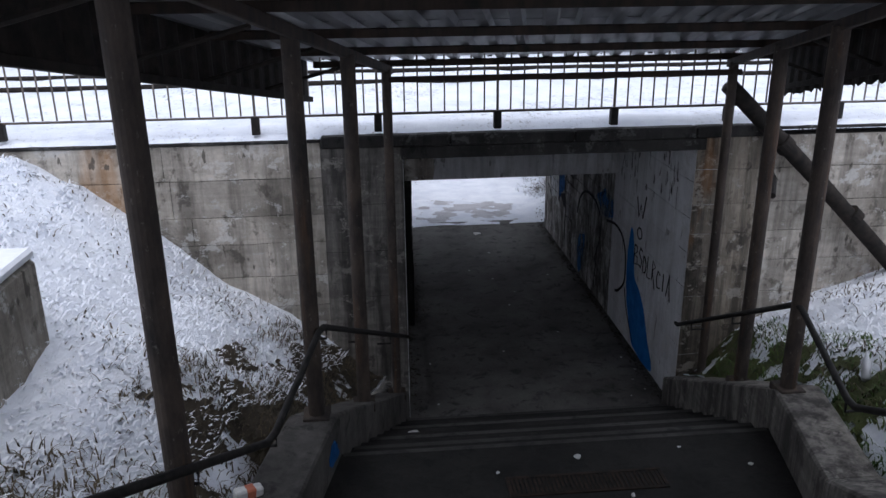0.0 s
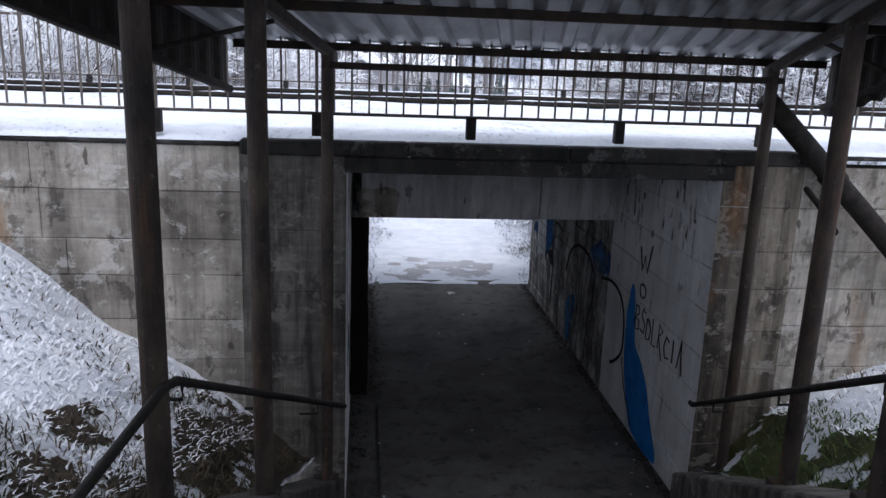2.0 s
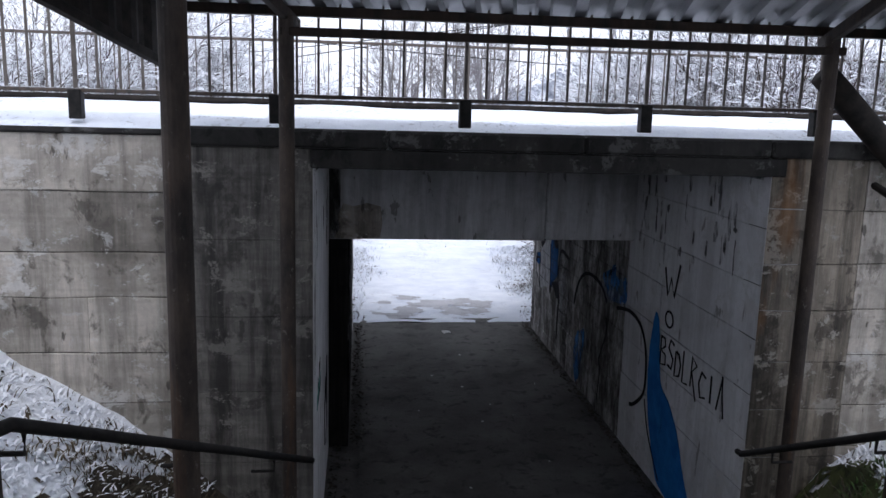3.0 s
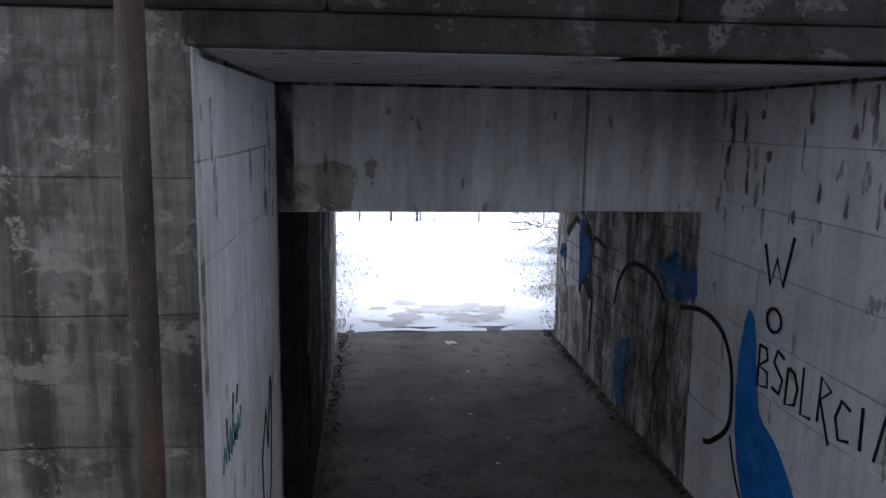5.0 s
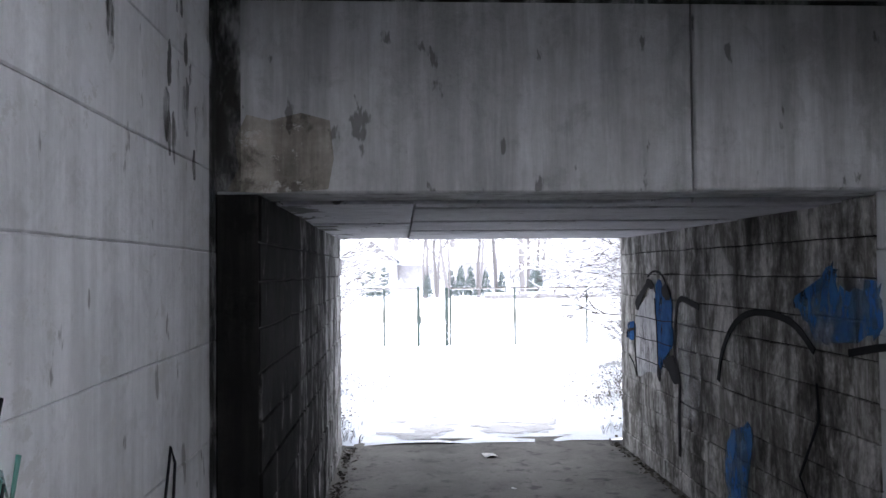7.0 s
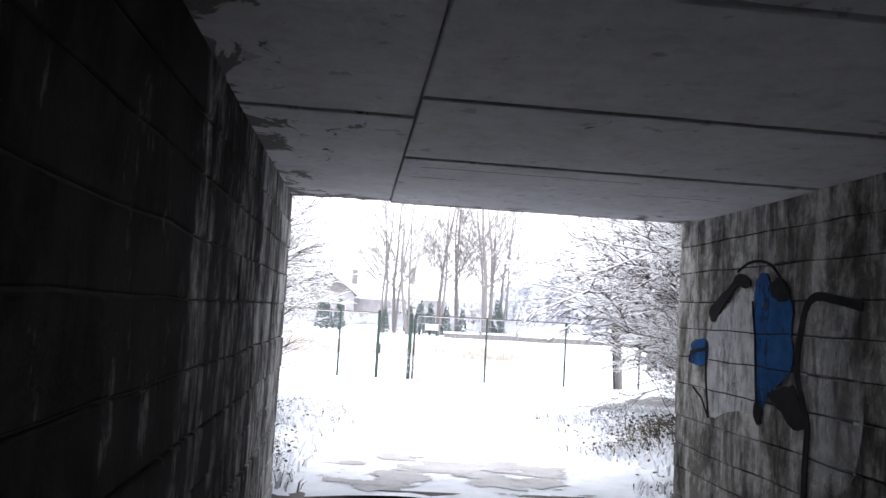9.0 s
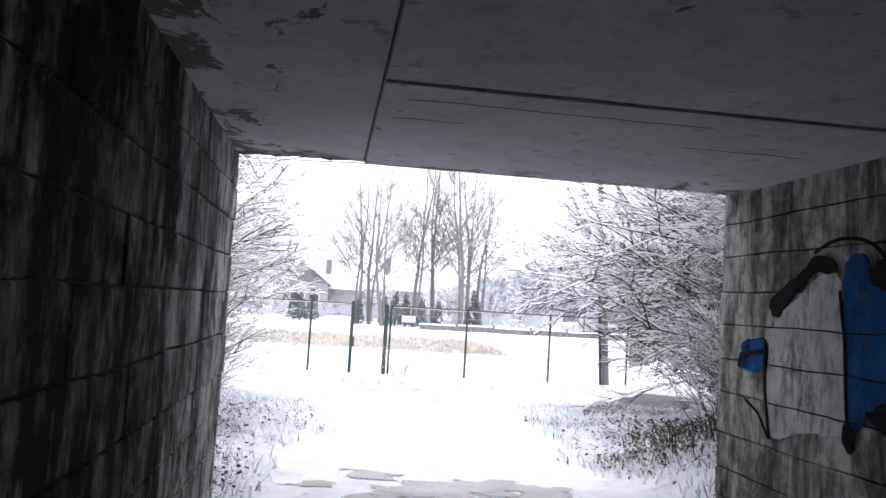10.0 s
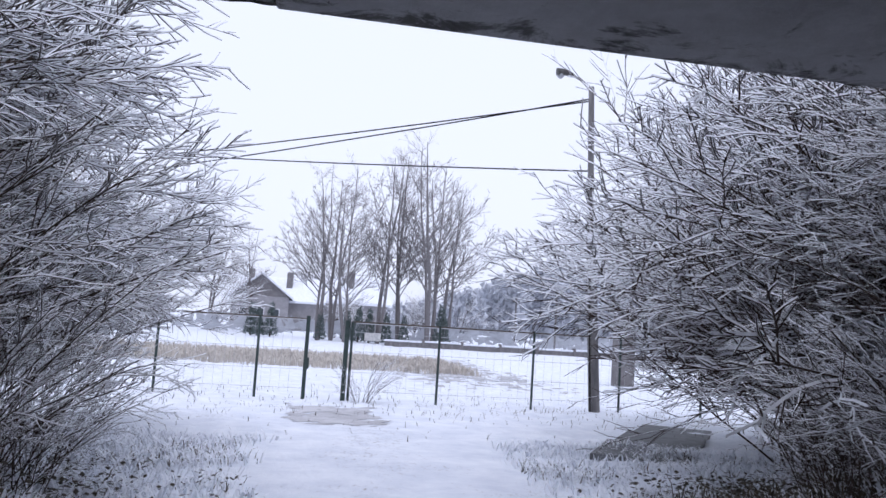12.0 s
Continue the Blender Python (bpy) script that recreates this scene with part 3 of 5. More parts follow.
s = Shape().box((XL2 - 0.4, LINTEL + 0.45, TOP2 + 0.035), (XR + 0.3, 17.36, TOP2 + 0.3))
for x0, x1, cuts in ((XL2 - 0.1, 1.375, (12.66, 14.5, 17.38)), (1.381, XR + 0.1, (12.66, 12.92, 14.12, 15.40, 17.38))):
    for i, (y0, y1) in enumerate(zip(cuts, cuts[1:])):
        drop = (0.0, 0.008, 0.016, 0.024)[i]
        s.box((x0, y0 + 0.010, TOP2 - drop), (x1, y1 - 0.010, TOP2 + 0.06), 0.006)
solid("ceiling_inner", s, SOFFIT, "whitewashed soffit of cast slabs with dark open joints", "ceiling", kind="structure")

# thin dark strips along the corners of the outer bay
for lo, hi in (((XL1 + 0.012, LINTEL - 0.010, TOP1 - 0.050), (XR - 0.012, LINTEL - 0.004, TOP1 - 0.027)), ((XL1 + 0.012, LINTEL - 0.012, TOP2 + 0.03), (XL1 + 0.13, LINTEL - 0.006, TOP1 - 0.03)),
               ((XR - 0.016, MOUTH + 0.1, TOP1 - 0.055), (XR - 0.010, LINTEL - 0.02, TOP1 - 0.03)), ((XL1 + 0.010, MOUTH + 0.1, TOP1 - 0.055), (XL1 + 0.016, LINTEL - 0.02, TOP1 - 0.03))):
    solid("trim_joint", Shape().box(lo, hi), DARK_STRIP, "dark strip along a corner joint of the concrete", "joint", kind="structure")

# dark band on the left wall where it meets the beam
solid("trim_corner_band", Shape().box((XL1 + 0.006, LINTEL - 0.16, 0.1), (XL1 + 0.012, LINTEL - 0.012, TOP1 - 0.03)), DARK_STRIP, "dark band in the corner of the whitewashed wall", "stain", kind="structure")
solid("trim_algae", Shape().box((XL1 + 0.006, MOUTH + 0.01, 1.9), (XL1 + 0.011, MOUTH + 0.07, TOP1 - 0.03)), LICHEN, "green algae on the edge of the mouth", "stain", kind="structure")

# the broken lip of the slab at the far end
s = Shape()
xs = steps(XL2 - 0.1, XR + 0.1, 120)
for x in xs:
    a = 0.022 * noise.fractal(Vector((x * 5, 2, 0)), 1, 2, 4) + 0.10 * ((x - 2.2) / 1.7) ** 2
    d = 0.012 * noise.fractal(Vector((x * 9, 8, 0)), 1, 2, 4)
    s.v += [(x, 17.28 + a, TOP2 + 0.02), (x, 17.29 + a, TOP2 - 0.008), (x, 17.37 + a, TOP2 - 0.006 + d), (x, 17.40 + a, TOP2 + 0.03 + d), (x, 17.42 + a, TOP2 + 0.3)]
for i in range(len(xs) - 1):
    s.f += [(5 * i + k, 5 * i + 5 + k, 5 * i + 6 + k, 5 * i + 1 + k) for k in range(4)]
solid("trim_lip", s, WET, "dark broken lip of the soffit at the far end", "trim", kind="structure")
# open cracks in the soffit
for x0, x1, y in ((1.46, 1.80, 15.98), (2.95, 3.62, 16.05), (1.5, 2.9, 15.62)):
    s = Shape()
    xs = steps(x0, x1, 12)
    for x in xs:
        e = 0.02 * noise.fractal(Vector((x * 6, y, 0)), 1, 2, 4)
        s.v += [(x, y + e - 0.006, TOP2 - 0.0285), (x, y + e + 0.006, TOP2 - 0.0285)]
    s.f = [(2 * i, 2 * i + 1, 2 * i + 3, 2 * i + 2) for i in range(len(xs) - 1)]
    solid("trim_crack", s, SOOT, "dark crack in the whitewashed soffit", "crack", kind="structure")

# bridge: fill over the tunnel, facades, coping
s = Shape().box((-60, MOUTH + 0.35, TOP1 + 0.2), (60, EXIT + 0.35, DECK - 0.08))
s.box((XL1 - 0.6, LINTEL + 0.5, TOP2 + 0.3), (XR + 0.6, 17.40, TOP1 + 0.2))
s.box((XL1 - 0.8, 17.2, TOP2 + 0.08), (XR + 0.8, 17.41, DECK - 0.1), 0.02)
solid("bridge_slab", s, CONCRETE_DAMP, "dark concrete slab of the railway bridge", "bridge", kind="structure")
course_wall("wall_front_left", "board-marked concrete retaining wall with damp stains", CONCRETE, "x", MOUTH, -1, -6.5, XL1 - 0.97, 0.0, DECK - 0.102, 9, (1.6, 4.2), 0.012, 5,
            lambda a: np.interp(a, (-3.94, -0.9), (3.6, 1.4)), gap=0.003, joint=WET, wavy=0.012)
course_wall("wall_front_corner", "dark damp concrete pier beside the underpass mouth", CONCRETE_DAMP, "x", MOUTH - 0.010, -1, XL1 - 0.97, XL1 - 0.004, -0.1, DECK - 0.175, 6, (2.0, 3.0), 0.008, 6, gap=0.001, joint=CONCRETE_DAMP)
course_wall("wall_front_edge", "rust-streaked stained concrete beside the underpass mouth, darkened for shade", RUST_SHADED, "x", MOUTH - 0.004, -1, XR + 0.004, XR + 0.82, -0.1, DECK - 0.172, 9, (2.0, 3.0), 0.010, 16, gap=0.0025, joint=WET, wavy=0.012)
course_wall("wall_front_right", "board-marked concrete retaining wall with rust stains", CONCRETE, "x", MOUTH, -1, XR + 0.822, 11.0, 0.0, DECK - 0.172, 9, (1.4, 3.6), 0.012, 7,
            lambda a: np.interp(a, (4.2, 6.6), (0.9, 1.85)), gap=0.003, joint=WET, wavy=0.012)
coping = tagged(new("coping"), "dark damp concrete coping of the bridge", "coping", kind="structure")
for x0, x1 in ((-0.62, 0.9), (0.905, 2.4), (2.404, 3.9), (3.905, 4.95)):
    part("coping_block", Shape().box((x0, MOUTH - 0.075, DECK - 0.17), (x1, MOUTH + 0.5, DECK - 0.03), 0.02), COPE, coping)
for x0, x1 in ((-8.0, -4.4), (-4.395, -0.625), (4.955, 8.2), (8.205, 12.0)):
    part("coping_block", Shape().box((x0, MOUTH - 0.03, DECK - 0.10), (x1, MOUTH + 0.5, DECK - 0.055), 0.012), COPE, coping)
s = Shape().box((XL1 - 0.02, MOUTH - 0.05, DECK - 0.32), (XR + 0.1, MOUTH + 0.3, DECK - 0.175), 0.01)
solid("trim_drip", s, COPE, "concrete drip edge under the coping", "trim", kind="structure")

# snow lying on the bridge
def deck_z(x, y):
    edge = min(1.0, max(0.0, (y - (MOUTH + 0.07)) / 0.22))
    bed = 0.10 * math.exp(-((y - 13.3) / 1.6) ** 4)
    return DECK - 0.034 + 0.075 * edge + bed + 0.02 * noise.fractal(Vector((x * 1.3, y * 1.3, 9)), 1, 2, 4) * edge


ys = [MOUTH + 0.06, MOUTH + 0.09, MOUTH + 0.14, MOUTH + 0.2] + steps(MOUTH + 0.3, 18.0, 36)
s = Shape().grid(steps(-60, -10, 30) + steps(-9.8, 14, 140) + steps(14.5, 60, 30), ys,
                 lambda x, y: (x, y + (0.03 * noise.noise(Vector((x * 4, 0, 0))) - (0.0 if -0.62 < x < 4.95 else 0.09) if y < MOUTH + 0.1 else 0),
                                  deck_z(x, y) - (0.0 if -0.62 < x < 4.95 or y > MOUTH + 0.1 else 0.022)))
solid("ground_bridge", s, BED, "snow lying on the railway bridge", "snow", kind="structure", smooth=True)
for y in (12.55, 14.02):
    rail = thing("rail", "rusty steel railway rail in the snow", "rail", "railway rails")
    part("rail_head", Shape().box((-60, y - 0.035, DECK + 0.15), (60, y + 0.035, DECK + 0.20), 0.01), RUSTY, rail)
    part("rail_web", Shape().box((-60, y - 0.012, DECK + 0.08), (60, y + 0.012, DECK + 0.152)), RUSTY, rail)
    part("rail_foot", Shape().box((-60, y - 0.07, DECK + 0.06), (60, y + 0.07, DECK + 0.09), 0.005), RUSTY, rail)

# slopes beside the stairs
def sheet(name, fn, u0, u1, edge, mat, label, nu, sign):
    s = Shape()
    us = [u0 + (u1 - u0) * (i / nu) ** 2.0 for i in range(nu + 1)]
    s.grid(us, steps(-4, MOUTH + 0.05, 110), lambda u, y: (edge(y) + sign * u, y, fn(edge(y) + sign * u, y)))
    if sign < 0:
        s.f = [q[::-1] for q in s.f]
    return solid(name, s, mat, label, "ground", kind="structure", smooth=True)


sheet("ground_left", left_ground, 0.0, 60, lambda y: left_in(y) - 0.30, TURF_L, "grassy bank under thin snow", 130, -1)
sheet("ground_right", right_ground, 0.0, 60, lambda y: right_in(y) + 0.28, TURF_R, "green turf bank under patchy snow", 110, 1)

# bare verges along the parapets
def verge(name, fn, edge, sign, wide, mat, label, seed):
    s = Shape()
    us = steps(0.0, wide, 34)
    ys = steps(4.5, MOUTH - 0.01, 130)
    s.grid(us, ys, lambda u, y: (edge(y) + sign * u, y, fn(edge(y) + sign * u, y) + 0.016),
           lambda u, y: noise.fractal(Vector((u * 2.4, y * 1.6, seed)), 1, 2, 5) * 0.9 + 0.72 - 1.15 * u / wide - 1.2 * max(0.0, 5.4 - y) > 0)
    if sign < 0:
        s.f = [q[::-1] for q in s.f]
    solid(name, s, mat, label, "ground", kind="structure", smooth=True)


verge("ground_verge_left", left_ground, lambda y: left_in(y) - 0.32, -1, 1.15, EARTH, "bare brown earth beside the parapet", 2)
verge("ground_verge_right", right_ground, lambda y: right_in(y) + 0.30, 1, 0.75, MOSS, "green mossy earth beside the parapet", 6)

# the plain beyond, out to the horizon
xs = sorted(set([round(v, 3) for v in steps(-900, -40, 14) + steps(-40, -8, 24) + steps(-8, 14, 120) + steps(14, 50, 24) + steps(50, 900, 14)]))
ys = sorted(set([round(v, 3) for v in steps(EXIT + 0.1, 30, 120) + steps(30, 70, 80) + steps(70, 200, 20) + steps(200, 2500, 10)]))
s = Shape().grid(xs, ys, lambda x, y: (x, y, back_ground(x, y)))
solid("ground", s, PATH, "trodden snow over the path and the fields", "ground", kind="structure", smooth=True)

# wet slush where feet have worn the snow
def ground_z(x, y):
    """Height of the ground's facets."""
    i = min(len(xs) - 2, max(0, int(np.searchsorted(xs, x)) - 1))
    j = min(len(ys) - 2, max(0, int(np.searchsorted(ys, y)) - 1))
    u, v = (x - xs[i]) / (xs[i + 1] - xs[i]), (y - ys[j]) / (ys[j + 1] - ys[j])
    z = [back_ground(xs[i + p], ys[j + q]) for p, q in ((0, 0), (1, 0), (0, 1), (1, 1))]
    return (z[0] * (1 - u) + z[1] * u) * (1 - v) + (z[2] * (1 - u) + z[3] * u) * v


def slush(name, x0, x1, y0, y1, cut, seed, label):
    s = Shape()
    mx, my = 0.5 * (x0 + x1), 0.5 * (y0 + y1)
    s.grid(steps(x0, x1, 90), steps(y0, y1, 90), lambda x, y: (x, y, ground_z(x, y) + 0.008),
           lambda x, y: noise.fractal(Vector((x * 1.7, y * 2.4, seed)), 1, 2, 6) * 0.8 + cut - 0.9 * max(abs(x - mx) / (x1 - mx), abs(y - my) / (y1 - my)) ** 3 > 0)
    solid(name, s, SLUSH, label, "slush", kind="structure", smooth=True)


slush("ground_slush_mouth", 0.75, 3.75, 17.62, 20.4, 0.16, 3, "grey wet slush on the path outside the underpass")
slush("ground_slush_gate", 1.4, 3.5, 28.8, 33.0, 0.45, 8, "grey trodden slush in front of the gate")
slush("ground_slush_field", 4.5, 12.0, 37.0, 62.0, 0.12, 5, "grey bare patches in the snowy field")

# stairs: solid blocks, each step a piece
stairs = tagged(new("stairs"), "worn dark concrete stairs with a landing", "stairs", kind="structure")
N2 = 10
run2 = (MOUTH - EDGE) / N2
for i in range(N2):
    y0 = EDGE + run2 * i
    z = LANDZ - LANDZ / N2 * (i + 1)
    if z < 0.01:
        continue
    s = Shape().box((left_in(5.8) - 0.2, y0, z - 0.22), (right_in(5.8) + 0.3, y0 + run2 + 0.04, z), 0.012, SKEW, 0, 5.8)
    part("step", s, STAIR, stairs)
    # bright wet line along some nosings, put in as paler strips
    if i in (0, 2, 5, 8):
        part("nosing", Shape().box((left_in(5.8) + 0.02, y0 + run2 - 0.012, z - 0.012), (right_in(5.8) - 0.02, y0 + run2 + 0.043, z + 0.003), 0.003, SKEW, 0, 5.8), EDGE_GLEAM, stairs)
part("nosing", Shape().box((left_in(5.8) + 0.02, EDGE - 0.03, LANDZ - 0.012), (right_in(5.8) - 0.02, EDGE + 0.023, LANDZ + 0.003), 0.003, SKEW, 0, 5.8), EDGE_GLEAM, stairs)
for i in range(17):
    y1 = LAND - 0.33 * i
    z = LANDZ + 0.165 * (i + 1)
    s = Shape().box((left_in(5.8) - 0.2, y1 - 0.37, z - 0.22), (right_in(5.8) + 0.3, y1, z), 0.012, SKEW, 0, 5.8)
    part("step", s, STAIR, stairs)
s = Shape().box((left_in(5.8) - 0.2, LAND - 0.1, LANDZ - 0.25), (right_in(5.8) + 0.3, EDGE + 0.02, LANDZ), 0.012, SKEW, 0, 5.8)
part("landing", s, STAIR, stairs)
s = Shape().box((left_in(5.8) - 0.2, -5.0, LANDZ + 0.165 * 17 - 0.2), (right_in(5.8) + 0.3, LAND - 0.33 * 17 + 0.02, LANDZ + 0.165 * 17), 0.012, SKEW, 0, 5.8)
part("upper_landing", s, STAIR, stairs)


def parapet(name, sign, label):
    wall = tagged(new(name), label, "parapet", kind="structure")
    inner = left_in if sign < 0 else right_in
    cuts = [(-4.5, LAND - 2.6), (LAND - 2.6, LAND), (LAND, EDGE), (EDGE, 7.5), (7.5, MOUTH - 0.04)]
    for y0, y1 in cuts:
        s = Shape()
        ys = steps(y0 + 0.004, y1 - 0.004, 6)
        b = len(s.v)
        for y in ys:
            wob = 0.012 * noise.noise(Vector((y * 2, sign, 4)))
            xi, xo = inner(y), inner(y) + sign * 0.42
            zt = kerb_z(y) + wob
            for x, z in ((xi, stair_z(y) - 0.5), (xi, zt - 0.02), (xi + sign * 0.02, zt), (xo - sign * 0.02, zt), (xo, zt - 0.02), (xo, stair_z(y) - 0.5)):
                s.v.append((x, y, z))
        for i in range(len(ys) - 1):
            for k in range(5):
                q = (i * 6 + k, i * 6 + k + 1, (i + 1) * 6 + k + 1, (i + 1) * 6 + k)
                s.f.append(q if sign > 0 else q[::-1])
        for i in (0, len(ys) - 1):
            s.f.append(tuple(range(i * 6, i * 6 + 6)))
        part("parapet_block", s, CONCRETE_DAMP if sign > 0 else WET, wall)
    return wall


parapet("wall_stair_left", -1, "low chipped concrete parapet beside the stairs")
parapet("wall_stair_right", 1, "low worn concrete parapet beside the stairs")

# ---- roof over the stairs ----
ROOF_SLOPE, ROOF_FRONT = -0.19, 9.32


def roof_z(y):
    return 4.66 + ROOF_SLOPE * (y - ROOF_FRONT)


canopy = thing("stair_canopy", "sloping canopy of ribbed galvanised sheet on steel posts", "canopy")
RIB, X0, X1 = 0.27, -1.40, 4.12      # rib pitch and the sheet's sides at y = 5.8
prof = []
x = X0
while x < X1:
    for dx, dz in ((0, 0), (0.06, 0), (0.085, 0.06), (0.22, 0.06), (0.245, 0.0)):
        prof.append((x + dx, dz))
    x += RIB
cuts = (ROOF_FRONT, 6.6, 3.9, 1.2, -1.5, -4.0)
for i, (ya, yb) in enumerate(zip(cuts, cuts[1:])):
    s = Shape()
    for y in (ya, yb - 0.12):
        for x, dz in prof:
            s.v.append((x + side(y), y, roof_z(y) + dz + 0.004 * i))
    n = len(prof)
    s.f = [(k, k + 1, n + k + 1, n + k) for k in range(n - 1)]
    ob = part("roof_sheet", s, SHEET, canopy, "ribbed galvanised roof sheet")
    mod = ob.modifiers.new("thick", "SOLIDIFY")
    mod.thickness = 0.004
s = Shape().grid([X0 - 0.05, X1 + 0.05], steps(ROOF_FRONT + 0.02, -4.0, 20), lambda x, y: (x + side(y), y, roof_z(y) + 0.12))
s.grid([X0 - 0.05, X1 + 0.05], [ROOF_FRONT + 0.02, ROOF_FRONT + 0.021], lambda x, y: (x + side(y), y, roof_z(y) + (0.05 if y > ROOF_FRONT + 0.0205 else 0.12)))
part("snow_layer", s, SNOW, canopy, "thin snow on the roof")
for y in (9.12, 7.75, 6.4, 5.05, 3.7, 2.35, 1.0, -0.35, -1.7):
    s = Shape().box((X0 + 0.05 + side(y), y - 0.04, roof_z(y) - 0.075), (X1 - 0.05 + side(y), y + 0.04, roof_z(y) - 0.005), 0.006)
    part("purlin", s, STEEL, canopy)
s = Shape().box((-0.55 + side(9), 8.90, roof_z(9) - 0.25), (3.60 + side(9), 8.96, roof_z(9) - 0.19), 0.008)
part("front_beam", s, STEEL, canopy)
POSTS_Y = (8.95, 7.2, 5.8, 3.5, 1.4, -0.7)
for sign, base in ((-1, -0.50), (1, 3.52)):
    s = Shape()
    s.box((base - 0.03, -4, -0.03), (base + 0.03, 9.2, 0.06), 0.008, SKEW, ROOF_SLOPE, 5.8)
    s.v = [(a, b, c + roof_z(5.8) - 0.13) for a, b, c in s.v]
    part("edge_beam", s, STEEL, canopy)
    for y in POSTS_Y:
        base = (-0.56 if y < 6 else -0.50) if sign < 0 else 3.52
        r = 0.055 if y > 8 else 0.068
        z0 = kerb_z(y) - 0.06
        s = Shape().tube([(base + side(y), y, z0), (base + side(y), y, roof_z(y) - 0.12)], r, sides=18)
        s.box((base + side(y) - 0.11, y - 0.11, z0), (base + side(y) + 0.11, y + 0.11, z0 + 0.075), 0.006)
        part("post", s, POST, canopy)
    # the skirt of sheet that hangs from the eaves
    ex = X0 - 0.03 if sign < 0 else X1 + 0.03
    s = Shape()
    rng = random.Random(40 + sign)
    ys = steps(-4, ROOF_FRONT - 0.1, 190)
    for i, y in enumerate(ys):
        w = 0.022 if i % 4 in (1, 2) else 0.0
        drop = (0.42 if sign < 0 else 0.52) + rng.uniform(-0.03, 0.02)
        s.v += [(ex + side(y) + w * sign, y, roof_z(y) + 0.08), (ex + side(y) + w * sign, y, roof_z(y) - drop)]
    s.f = [(2 * i, 2 * i + 1, 2 * i + 3, 2 * i + 2) for i in range(len(ys) - 1)]
    ob = part("skirt", s, RUSTY, canopy, "dark ribbed sheet skirt along the eaves")
    ob.modifiers.new("thick", "SOLIDIFY").thickness = 0.006
    s = Shape().box((ex - 0.03, -4, -0.03), (ex + 0.03, ROOF_FRONT - 0.1, 0.03), 0.004, SKEW, ROOF_SLOPE, 5.8)
    s.v = [(a, b, c + roof_z(5.8) - 0.42) for a, b, c in s.v]
    part("skirt_bar", s, RUSTY, canopy)
    for y in (7.75, 6.4, 5.05, 3.7, 2.35):
        s = Shape().tube([(ex + side(y), y, roof_z(y) - 0.38), (base + side(y), y, roof_z(y) - 0.15)], 0.02, sides=6)
        part("bracket", s, RUSTY, canopy)

# downpipe from the canopy's corner
s = Shape().tube([(4.18, 9.02, 4.34), (4.40, 9.02, 4.14), (5.5, 9.0, 3.10), (6.45, 9.0, 2.16), (7.0, 9.0, 1.60)], 0.10, sides=16)
pipe = thing("drain_pipe", "thick dark sloping drain pipe leaning off the canopy corner", "pipe")
part("pipe_run", s, RUSTY, pipe, smooth=True)
for p in ((4.95, 9.0, 3.61), (5.98, 9.0, 2.67)):
    part("pipe_collar", Shape().tube([(p[0] - 0.05, p[1], p[2] + 0.047), (p[0] + 0.05, p[1], p[2] - 0.047)], 0.12, sides=16), RUSTY, pipe)
s = Shape().tube([(4.05, 7.45, 3.42), (4.45, 8.2, 3.40), (4.7, 9.0, 3.5)], 0.03, sides=8)
part("pipe_strut", s, RUSTY, pipe)

# ---- handrails ----
for sign in (-1, 1):
    inner = left_in if sign < 0 else right_in
    rail = thing("handrail", "black steel handrail following the stairs and the landing", "handrail", "stair handrails")
    off = -0.09 if sign < 0 else 0.10
    pts = [(inner(y) + off, y, z) for y, z in ((-2.5, stair_z(-2.5) + 1.1), (LAND - 0.05, LANDZ + 1.02), (LAND + 0.1, LANDZ + 1.00), (EDGE - 0.10, LANDZ + 1.20), (EDGE + 0.04, LANDZ + 1.18), (MOUTH - 0.12, 1.24))]
    if sign < 0:
        pts[-1] = (0.33, MOUTH - 0.12, 1.26)
    part("rail_pipe", Shape().tube(pts, 0.026, sides=10), BLACK, rail, smooth=True)
    part("rail_end", Shape().tube([pts[-1], (pts[-1][0] + sign * 0.02, MOUTH - 0.02, 1.22)], 0.024, sides=8), BLACK, rail)
    for y in (8.5, 7.2, 5.9, 4.6, 3.5, 1.4):
        zz = np.interp(y, [p[1] for p in pts], [p[2] for p in pts])
        a = (inner(y) + off, y, zz - 0.02)
        part("rail_bracket", Shape().tube([a, (a[0], y, zz - 0.10), (a[0] + sign * 0.16, y, zz - 0.10)], 0.011, sides=6), BLACK, rail)

# ---- railings of the bridge ----
def railing_bay(y, x0, x1, label, group, pitch, zb):
    bay = thing("bridge_railing", label, "railing", group, (x0, y, zb))
    part("post", Shape().box((-0.014, -0.014, -0.16), (0.014, 0.014, 1.10), 0.003), RAILING, bay)
    part("foot", Shape().box((-0.045, -0.045, -0.16), (0.045, 0.045, 0.05), 0.006), BLACK, bay)
    part("top_rail", Shape().box((0.0, -0.03, 1.06), (x1 - x0, 0.03, 1.11), 0.006), snowy_steel, bay)
    part("bottom_rail", Shape().box((0.0, -0.02, 0.03), (x1 - x0, 0.02, 0.06), 0.004), snowy_steel, bay)
    n = int(round((x1 - x0) / pitch))
    for i in range(1, n):
        x = (x1 - x0) * i / n
        part("baluster", baluster_mesh, RAILING, bay).location = (x, 0, 0)
    return bay


